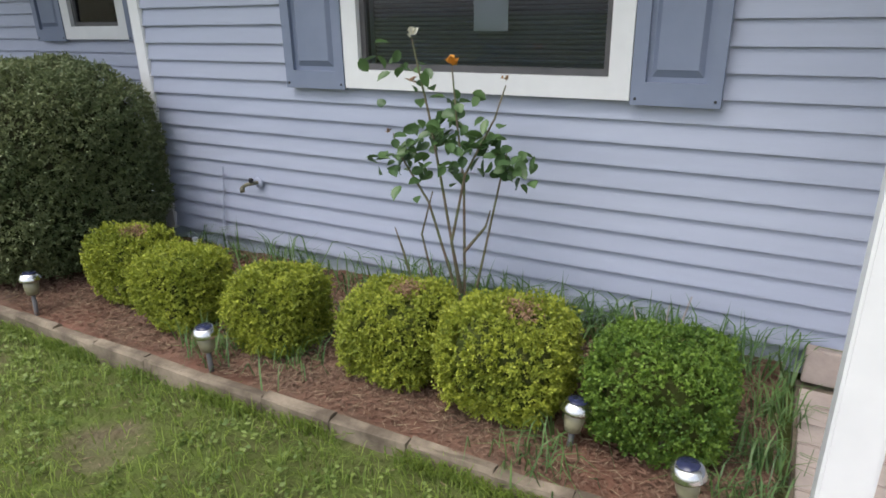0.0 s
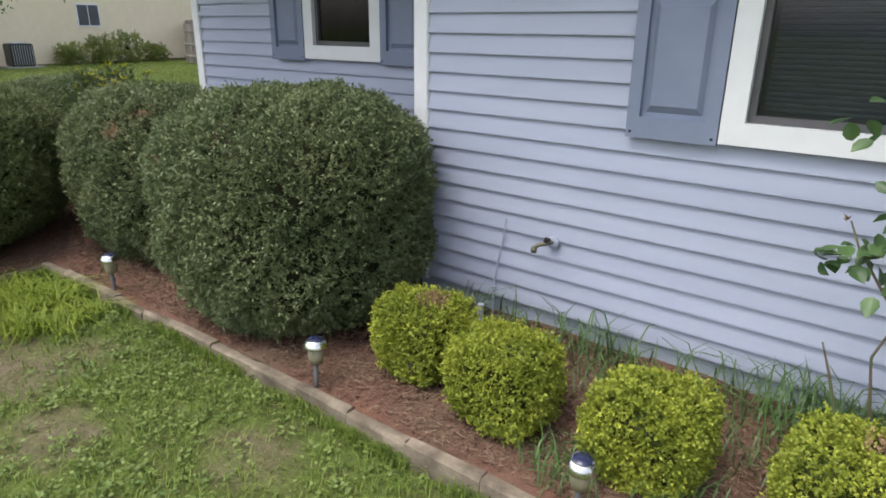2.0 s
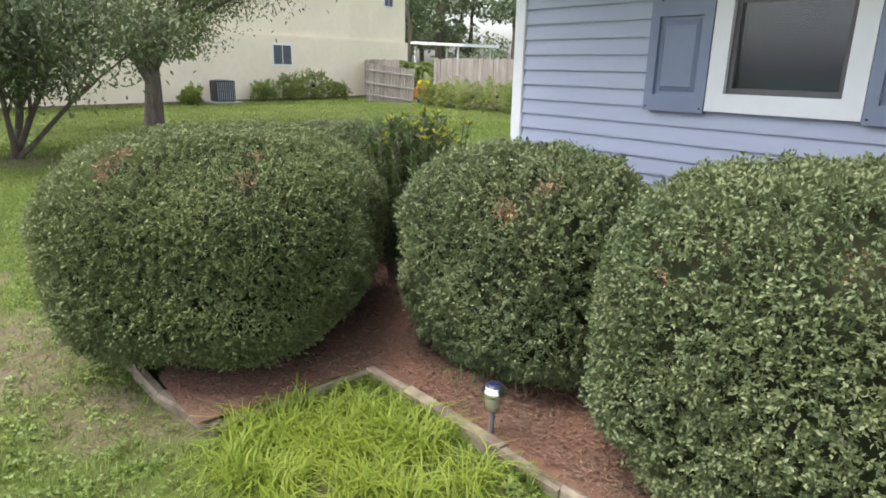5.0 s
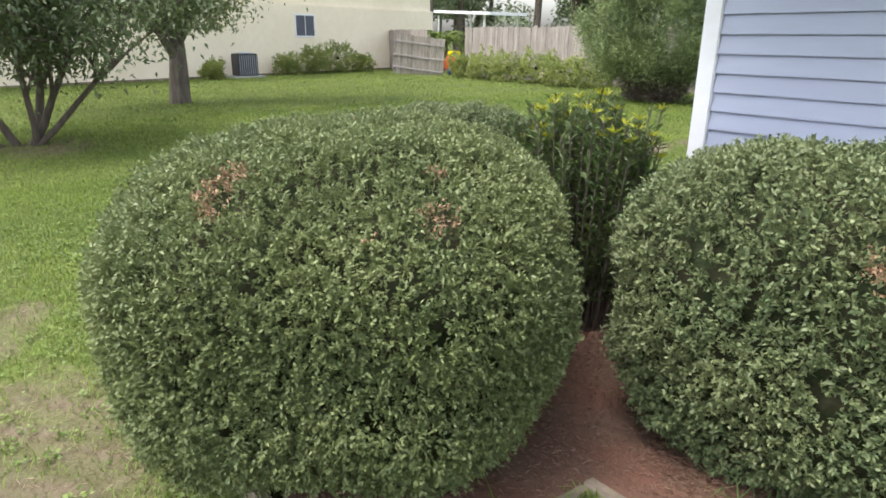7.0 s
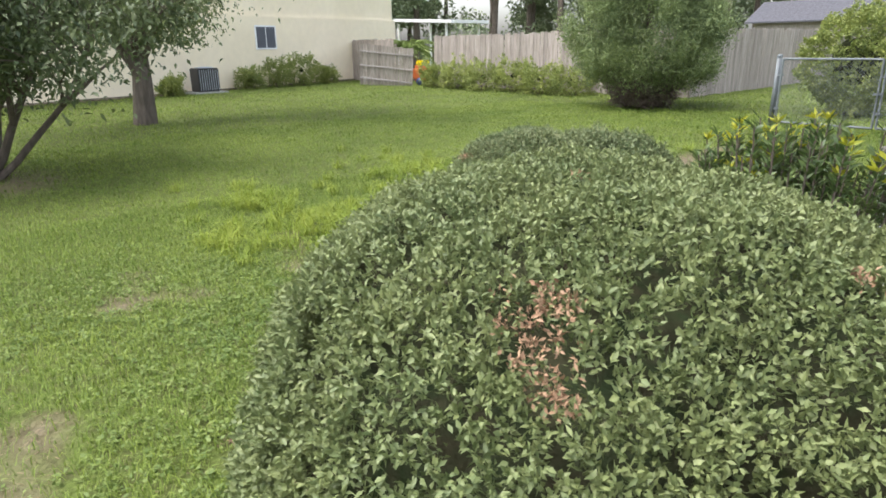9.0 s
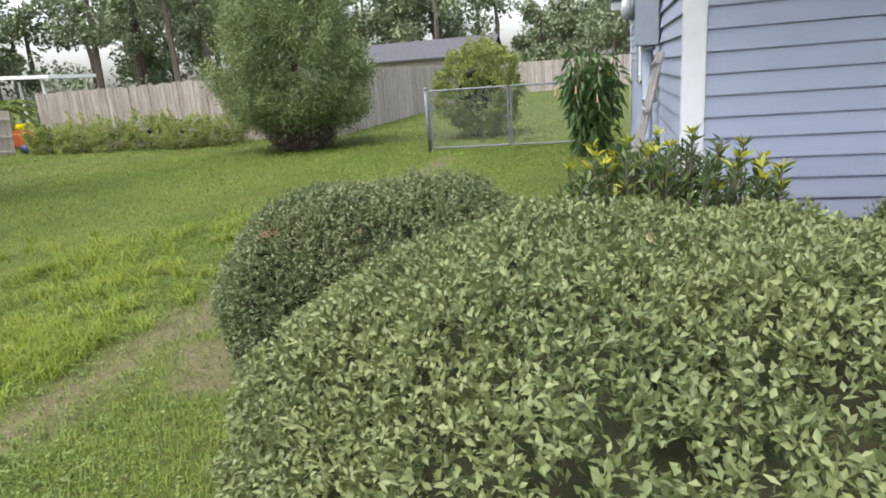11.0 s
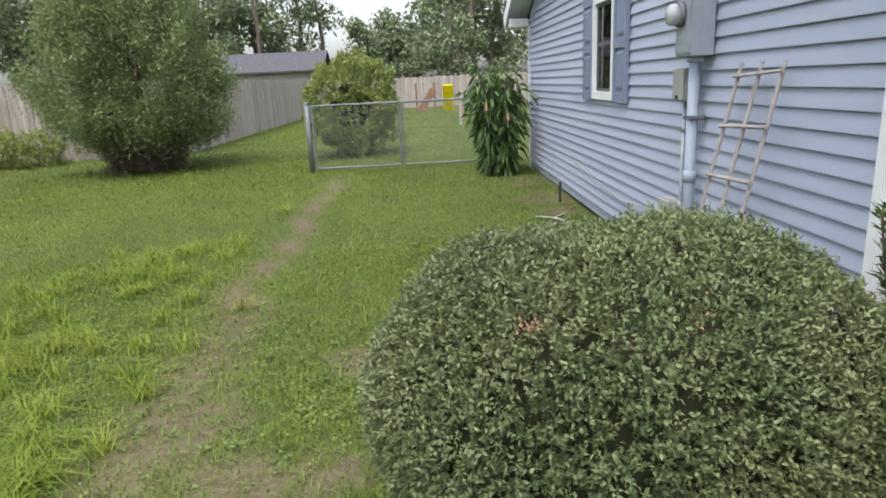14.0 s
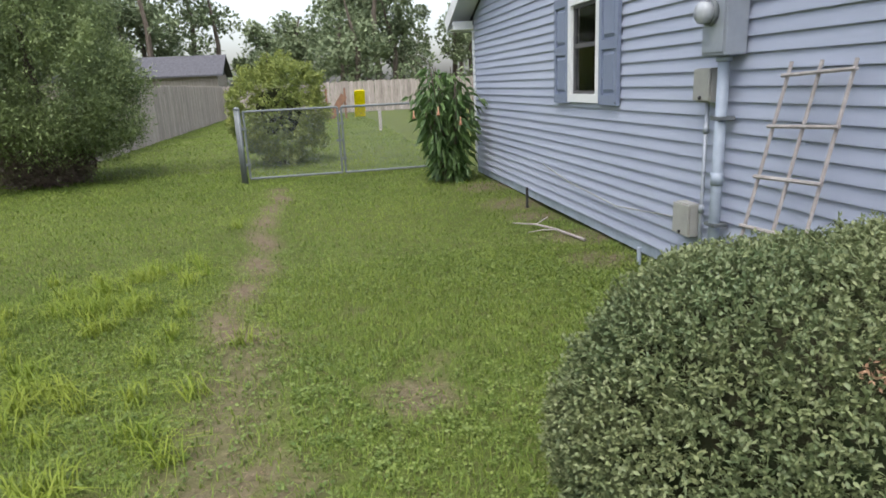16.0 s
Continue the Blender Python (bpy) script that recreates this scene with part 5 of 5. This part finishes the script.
def build_rose():
    bx, by = -0.28, 2.56
    r = thing("rose_bush", "leggy rose bush with sparse leaves and fading flowers", "rose bush", (bx, by, 0))
    lines = (((0, 0, 0), (-0.02, 0, 0.35), (-0.10, 0.02, 0.75), (-0.15, 0.0, 1.08), (-0.19, 0, 1.24), (-0.22, 0, 1.37)),
             ((0.01, 0, 0), (0.0, 0.02, 0.4), (0.01, 0.0, 0.8), (-0.02, 0, 1.05), (-0.04, 0, 1.27)),
             ((0, 0.02, 0), (0.08, 0.0, 0.4), (0.15, 0.03, 0.78), (0.2, 0, 0.95)),
             ((0.01, -0.01, 0.0), (-0.06, 0.02, 0.35), (-0.16, 0.0, 0.7), (-0.3, 0, 0.9), (-0.34, 0.02, 0.98)),
             ((-0.01, 0.01, 0.3), (-0.03, -0.04, 0.55), (0.04, -0.05, 0.85), (0.16, -0.03, 1.08), (0.19, 0, 1.2)),
             ((-0.14, 0.03, 0), (-0.16, 0.03, 0.3), (-0.2, 0.0, 0.55), (-0.14, 0, 0.75)),
             ((0.01, 0, 0.5), (0.1, 0.02, 0.62), (0.13, 0, 0.7)),
             ((-0.25, 0, 0.28), (-0.3, 0.0, 0.45), (-0.34, 0, 0.56)))
    for ln in lines:
        part("cane", tube(bmesh.new(), ln, [0.008 - 0.005 * k / (len(ln) - 1) for k in range(len(ln))], 6), M["rose_stem"], r)
    rnd = random.Random(5)
    spots = [(-0.30, 0, 1.28, 7), (-0.22, 0, 1.27, 7), (-0.24, 0, 1.14, 4), (-0.03, 0, 1.12, 9), (-0.05, 0, 1.05, 13), (0.02, -0.03, 0.98, 13), (-0.12, 0, 0.98, 13), (0.1, 0, 0.98, 13), (0.18, 0, 0.93, 15), (0.24, 0, 0.9, 10),
             (-0.2, 0, 0.92, 10), (-0.32, 0, 0.86, 9), (-0.38, 0, 0.83, 5), (-0.05, 0, 0.85, 10), (-0.2, 0, 0.8, 5), (-0.22, 0.01, 1.0, 8), (0.14, 0, 1.02, 7), (0.27, 0, 0.86, 6)]
    pl, wy = [], []
    for x, y, z, k in spots:
        for j in range(int(k * 1.25)):
            pl.append((x + rnd.gauss(0, 0.04), y + rnd.gauss(0, 0.05), z + rnd.gauss(0, 0.035)))
            wy.append((rnd.uniform(-1, 1), rnd.uniform(-1, 0.4), rnd.uniform(-0.9, 0.15)))
    part("leaves", oval_leaf_mesh("leaves", M["rose_leaf"], np.array(pl), np.array(wy), 0.064, 0.046), None, r)
    for x, z, mat, k, s in ((-0.22, 1.38, "petal_white", 9, 0.045), (-0.04, 1.27, "petal_orange", 12, 0.045), (-0.22, 1.2, "dead_leaf", 8, 0.03), (0.19, 1.22, "dead_leaf", 6, 0.02), (-0.35, 0.99, "dead_leaf", 6, 0.02)):
        c = np.tile([[x, 0, z]], (k, 1)) + RNG.normal(0, 0.004, (k, 3))
        a = np.linspace(0, 2 * np.pi * 2, k)
        part("flower", leaf_mesh("flower", M[mat], c, np.stack([np.cos(a), np.sin(a), 0.9 + 0.4 * np.sin(a * 3)], 1), s * 0.8, s * 0.7, 0.3), None, r, "fading flower")


build_rose()


def build_weeds():
    n = 950
    x = np.concatenate([RNG.uniform(-2.4, 1.1, 350), RNG.normal(-0.25, 0.3, 350), RNG.normal(0.55, 0.25, 250)])
    y = 2.94 - np.abs(RNG.normal(0, 0.10, n))
    keep = (x < 1.05)
    tagged(new("wall_weeds", blade_mesh("wall_weeds", M["wall_weed"], np.stack([x, y, 0.04 + 0 * x], 1)[keep], 0.25, 0.008, 1.0)), "coarse green weeds along the foot of the wall", "weeds", kind="stuff")
    xs, ys = [], []
    for cx, cy, k, s in ((-1.25, 2.0, 90, 0.09), (-0.9, 2.1, 60, 0.08), (0.96, 2.3, 90, 0.05), (0.98, 2.6, 80, 0.05), (0.93, 2.05, 70, 0.06), (-0.72, 2.55, 120, 0.18), (-1.5, 2.7, 120, 0.2), (0.3, 2.0, 70, 0.1), (-2.1, 2.7, 80, 0.1), (-4.5, 2.25, 60, 0.15)):
        xs.append(RNG.normal(cx, s, k)), ys.append(RNG.normal(cy, s, k))
    x, y = np.concatenate(xs), np.concatenate(ys)
    tagged(new("bed_weeds", blade_mesh("bed_weeds", M["wall_weed"], np.stack([x, y, 0.04 + 0 * x], 1), 0.15, 0.006, 0.9)), "thin green grass tufts growing in the mulch", "weeds", kind="stuff")
    d = thing("dry_stalks", "dead grey stalks standing by the wall", "dead plant", (0.5, 2.7, 0))
    bm = bmesh.new()
    for a, b in (((-0.06, 0, 0), (-0.02, 0, 0.28)), ((0.02, 0, 0), (0.06, 0.02, 0.36)), ((0.0, 0, 0), (-0.08, 0.02, 0.33)), ((0.05, 0, 0.1), (0.14, 0, 0.42))):
        tube(bm, [a, ((a[0] + b[0]) / 2 + 0.01, 0, (a[2] + b[2]) / 2), b], [0.007, 0.005, 0.003], 6)
    part("stalks", bm, M["lattice_wood"], d)


build_weeds()


def build_porch():
    p = thing("porch_post", "square white porch post standing on the pavers", "post", (1.125, 1.86, 0))
    part("shaft", boxed(-0.057, -0.05, 0.0, 0.057, 0.05, 2.28, 0.008), M["white"], p)
    part("base_trim", boxed(-0.065, -0.065, 0.0, 0.065, 0.065, 0.12, 0.008), M["white"], p)
    r = thing("porch_roof", "flat white porch ceiling over the entry", "porch roof", kind="structure")
    part("ceiling_panel", boxed(1.0, 1.7, 2.285, 5.0, 2.41, 2.40), M["white"], r)


build_porch()


# ---------------- loose ground cover ----------------
def in_bed(x, y):
    return ((x > -4.95) & (x < 1.0) & (y > edge_y(x) - 0.05)) | ((x > -7.2) & (x <= -4.95) & (y > 0.82) & (y < 3.4)) | ((x > CORNER_X) & (y > 3.0)) | ((x > 1.0) & (y > 1.2))


def scatter(n, x0, x1, y0, y1, bare_cut=0.6, power=1.0):
    x, y = RNG.uniform(x0, x1, n), RNG.uniform(y0, y1, n)
    ok = ~in_bed(x, y) & (RNG.uniform(0, 1, n) > bare_at(x, y) ** power * bare_cut)
    return x[ok], y[ok]


def places(x, y):
    return np.stack([x, y, height_at(x, y) - 0.004], 1)


def build_lawn():
    def lawn(name, me, label, category="grass"):
        tagged(new(name, me), label, category, kind="stuff")

    x, y = scatter(230000, -11.5, 1.6, -0.2, 7, 1.0, 0.6)
    lawn("lawn_grass", blade_mesh("lawn_grass", M["grass"], places(x, y), 0.055, 0.0042, 0.9), "short uneven lawn grass")
    x, y = scatter(230000, -17, -5.8, 0.5, 14.5, 0.97, 0.7)
    lawn("lawn_grass", blade_mesh("lawn_grass", M["grass"], places(x, y), 0.042, 0.0055, 0.95), "lush lawn grass")
    x, y = scatter(230000, -31, -5.8, 0, 42, 0.9)
    far = (y + RNG.normal(0, 1.6, len(x)) > 10.5) | (x + RNG.normal(0, 1.2, len(x)) < -14)
    x, y = x[far], y[far]
    lawn("lawn_grass", blade_mesh("lawn_grass", M["grass"], places(x, y), 0.06, 0.013, 0.95), "distant lawn grass")
    # rosettes of about ten leaves each
    x, y = scatter(34000, -11, 1.6, -0.1, 8.5, 1.0, 0.5)
    x, y = np.repeat(x, 10), np.repeat(y, 10)
    a = RNG.uniform(0, 2 * np.pi, len(x))
    x, y = x + 0.014 * np.cos(a) + RNG.normal(0, 0.012, len(x)), y + 0.014 * np.sin(a) + RNG.normal(0, 0.012, len(x))
    ok = ~in_bed(x, y)
    x, y, a = x[ok], y[ok], a[ok]
    p = places(x, y) + np.stack([0 * x, 0 * x, RNG.uniform(0.006, 0.035, len(x))], 1)
    keep = ((x < -2.2) | (np.repeat(RNG.uniform(0, 1, len(x) // 10 + 1), 10)[:len(x)] < 0.4)) & (y + RNG.normal(0, 1.1, len(x)) < 6.6) & (x + RNG.normal(0, 0.8, len(x)) > -9.8) & ((np.sin(x * 1.9 + 0.7) + np.sin(y * 2.3 + x) + np.repeat(RNG.normal(0, 0.8, len(x) // 10 + 1), 10)[:len(x)]) > -0.5)
    lawn("lawn_weeds", leaf_mesh("lawn_weeds", M["weed"], p[keep], np.stack([np.cos(a), np.sin(a), 0.25 + 0 * a], 1)[keep], 0.023, 0.016, 0.16), "broad-leaved weeds spread through the lawn", "weeds")
    xs, ys = [], []
    for cx, cy, k, sx, sy in ((-4.35, 1.35, 1800, 0.25, 0.13), (-4.7, 1.05, 1000, 0.2, 0.12), (-9.7, 3.3, 2600, 0.35, 0.4), (-10.3, 4.8, 2300, 0.5, 0.5), (-10.9, 2.9, 1500, 0.6, 0.3), (-9.8, 2.3, 900, 0.3, 0.25), (-10.2, 6.6, 1800, 0.5, 0.7), (-11.2, 5.5, 1600, 0.7, 0.6)):
        m = k // 45
        xs.append(np.repeat(RNG.normal(cx, sx, m), 45) + RNG.normal(0, 0.035, m * 45))
        ys.append(np.repeat(RNG.normal(cy, sy, m), 45) + RNG.normal(0, 0.035, m * 45))
    x, y = np.concatenate(xs), np.concatenate(ys)
    ok = ~in_bed(x, y)
    lawn("tall_tufts", blade_mesh("tall_tufts", M["tall_grass"], places(x[ok], y[ok]), 0.15, 0.0065, 1.3), "taller bright yellow-green grass tufts")
    x, y = scatter(70000, -10.0, 1.5, -0.1, 7.5, 0.0)
    keep = RNG.uniform(0, 1, len(x)) < 0.12 + bare_at(x, y)
    a = RNG.uniform(0, 2 * np.pi, len(x))
    lawn("dry_thatch", leaf_mesh("dry_thatch", M["straw"], (places(x, y) + (0, 0, 0.008))[keep], np.stack([np.cos(a), np.sin(a), 0.1 + 0 * a], 1)[keep], 0.04, 0.003, 0.1), "dry straw-coloured thatch in worn spots", "thatch")

    n = 9000
    x = np.concatenate([RNG.uniform(-4.9, 1.0, 7500), RNG.uniform(-4.97, -4.90, 1500)])
    y = np.concatenate([edge_y(x[:7500]) - np.abs(RNG.normal(0.035, 0.02, 7500)), RNG.uniform(1.0, 1.7, 1500)])
    keep = np.sin(x * 5.3) + np.sin(x * 13.1 + 2) + RNG.normal(0, 0.7, n) > -0.2
    lawn("edge_grass", blade_mesh("edge_grass", M["grass"], places(x, y)[keep], 0.075, 0.005, 0.8), "uncut grass leaning over the bed edging")
    n = 62000
    x = np.concatenate([RNG.uniform(-4.95, 1.0, 48000), RNG.uniform(-7.2, -4.95, 14000)])
    y = np.concatenate([RNG.uniform(1.75, 3.0, 48000), RNG.uniform(0.9, 3.3, 14000)])
    ok = (y > edge_y(x) + 0.05) | (x < -4.95)
    a = RNG.uniform(0, 2 * np.pi, n)
    p = np.stack([x, y, 0.048 + RNG.uniform(0, 0.014, n)], 1)
    tagged(new("mulch_chips", leaf_mesh("mulch_chips", M["chips"], p[ok], np.stack([np.cos(a), np.sin(a), RNG.normal(0, 0.2, n)], 1)[ok], 0.028, 0.0065, 0.25)), "loose red-brown bark chips on the bed", "mulch", kind="stuff")
    n = 11000
    x, y = RNG.uniform(-4.8, 1.0, n), RNG.uniform(1.8, 2.95, n)
    a = RNG.uniform(0, 2 * np.pi, n)
    ok = (y > edge_y(x) + 0.06) & (RNG.uniform(0, 1, n) < 0.35 + 0.65 * np.exp(-((x + 1.0) / 1.3) ** 2))
    p = np.stack([x, y, 0.06 + RNG.uniform(0, 0.01, n)], 1)
    tagged(new("pine_straw", leaf_mesh("pine_straw", M["straw"], p[ok], np.stack([np.cos(a), np.sin(a), RNG.normal(0, 0.1, n)], 1)[ok], 0.055, 0.0028, 0.1)), "pale straw and dry leaves strewn on the mulch", "straw", kind="stuff")


build_lawn()


# ---------------- pieces: edging stones, pavers, siding boards ----------------
def build_edging():
    e = thing("garden_edging", "low weathered concrete edging along the bed", "edging", kind="structure")
    rnd = random.Random(8)
    for line in (EDGE_LINE, EDGE_TURN):
        pts = [Vector((x, y, 0)) for x, y in line]
        for a, b in zip(pts, pts[1:]):
            n = max(1, round((b - a).length / 0.32))
            for k in range(n):
                p, q = a.lerp(b, k / n), a.lerp(b, (k + 1) / n)
                d = q - p
                bm = bmesh.new()
                prof = ((-0.031, -0.05), (-0.029, 0.058), (-0.020, 0.072), (0.019, 0.076), (0.029, 0.064), (0.031, -0.05))
                ends = []
                for s in (0.0015, d.length - 0.0015):
                    ends.append([bm.verts.new((s, y + rnd.uniform(-0.005, 0.005), z + rnd.uniform(-0.008, 0.008))) for y, z in prof])
                for i in range(6):
                    bm.faces.new((ends[0][i], ends[0][(i + 1) % 6], ends[1][(i + 1) % 6], ends[1][i]))
                bm.faces.new(ends[0]), bm.faces.new(ends[1])
                ob = part("edging_stone", bm, M["concrete"], e)
                ob.matrix_local = pose(p.x, p.y, rnd.uniform(-0.022, -0.006) - (0.03 if line is EDGE_TURN else 0), rnd.uniform(-4, 4), 0, math.degrees(math.atan2(d.y, d.x)) + rnd.uniform(-0.6, 0.6))


build_edging()


def build_pavers():
    p = thing("pavement", "pinkish rectangular concrete pavers at the entry", "pavers", kind="structure")
    rnd = random.Random(9)
    base = part("bedding", boxed(1.05, 0.4, -0.03, 3.4, 2.99, 0.008), M["concrete"], p)
    paver = mesh_of(boxed(0.003, 0.003, -0.02, 0.197, 0.127, 0.024, 0.004), "paver", M["paver"])
    for i in range(11):
        for j in range(19):
            ob = part("paver", paver, None, p)
            ob.location = (1.06 + i * 0.2, 0.42 + j * 0.13, rnd.uniform(0.008, 0.012))
    up = mesh_of(boxed(0.003, 0, 0.0, 0.197, 0.05, 0.15, 0.004), "paver", M["paver"])
    for i in range(8):
        ob = part("paver", up, None, p)
        ob.location = (1.06 + i * 0.2, 2.935, 0.034)


build_pavers()


def siding(parent, m, a0, a1, z0, z1, holes, clip=None):
    """Lapped boards: each course a wedge whose lower edge stands proud; x along the wall, y inwards."""
    pitch = 0.0985
    n = int((z1 - z0) / pitch)
    for k in range(n):
        lo, hi = z0 + k * pitch, z0 + (k + 1) * pitch
        p, q = (a0, a1) if clip is None else clip(hi)
        if q - p < 0.1:
            continue
        runs = [(p, q)]
        for h in holes:
            if hi > h[2] + 0.02 and lo < h[3] - 0.02:
                runs = [r for s, e in runs for r in ((s, min(e, h[0])), (max(s, h[1]), e)) if r[1] - r[0] > 0.02]
        for s, e in runs:
            bm = bmesh.new()
            ends = [[bm.verts.new((x, y, z)) for y, z in ((0.019, lo + 0.004), (-0.004, lo), (-0.003, lo + 0.010), (0.0165, hi + 0.004), (0.019, hi + 0.004))] for x in (s, e)]
            for i in range(5):
                bm.faces.new((ends[0][i], ends[0][(i + 1) % 5], ends[1][(i + 1) % 5], ends[1][i]))
            bm.faces.new(ends[0]), bm.faces.new(ends[1])
            part("siding_board", bm, M["siding"], parent).matrix_local = m


siding(wall_a, pose(0, FRONT_A, 0), JOG_X + 0.065, RIGHT_X, 0.14, 2.45, HOLES_A)
siding(wall_b, pose(0, FRONT_B, 0), CORNER_X + 0.086, JOG_X, 0.14, 2.5, HOLES_B)
side_holes = [(-7.89, -7.28, 1.34, 2.20)]


def side_clip(z):
    lo, hi = -(BACK_Y - 0.08), -(FRONT_B + 0.086)
    if z > 2.25:
        reach = REACH - (z + 0.10 - EAVE_Z) / SLOPE
        lo, hi = max(lo, -(RIDGE_Y + reach)), min(hi, -(RIDGE_Y - reach))
    return lo, hi


siding(wall_s, pose(CORNER_X, 0, 0, 0, 0, -90), 0, 0, 0.13, 4.4, side_holes, side_clip)
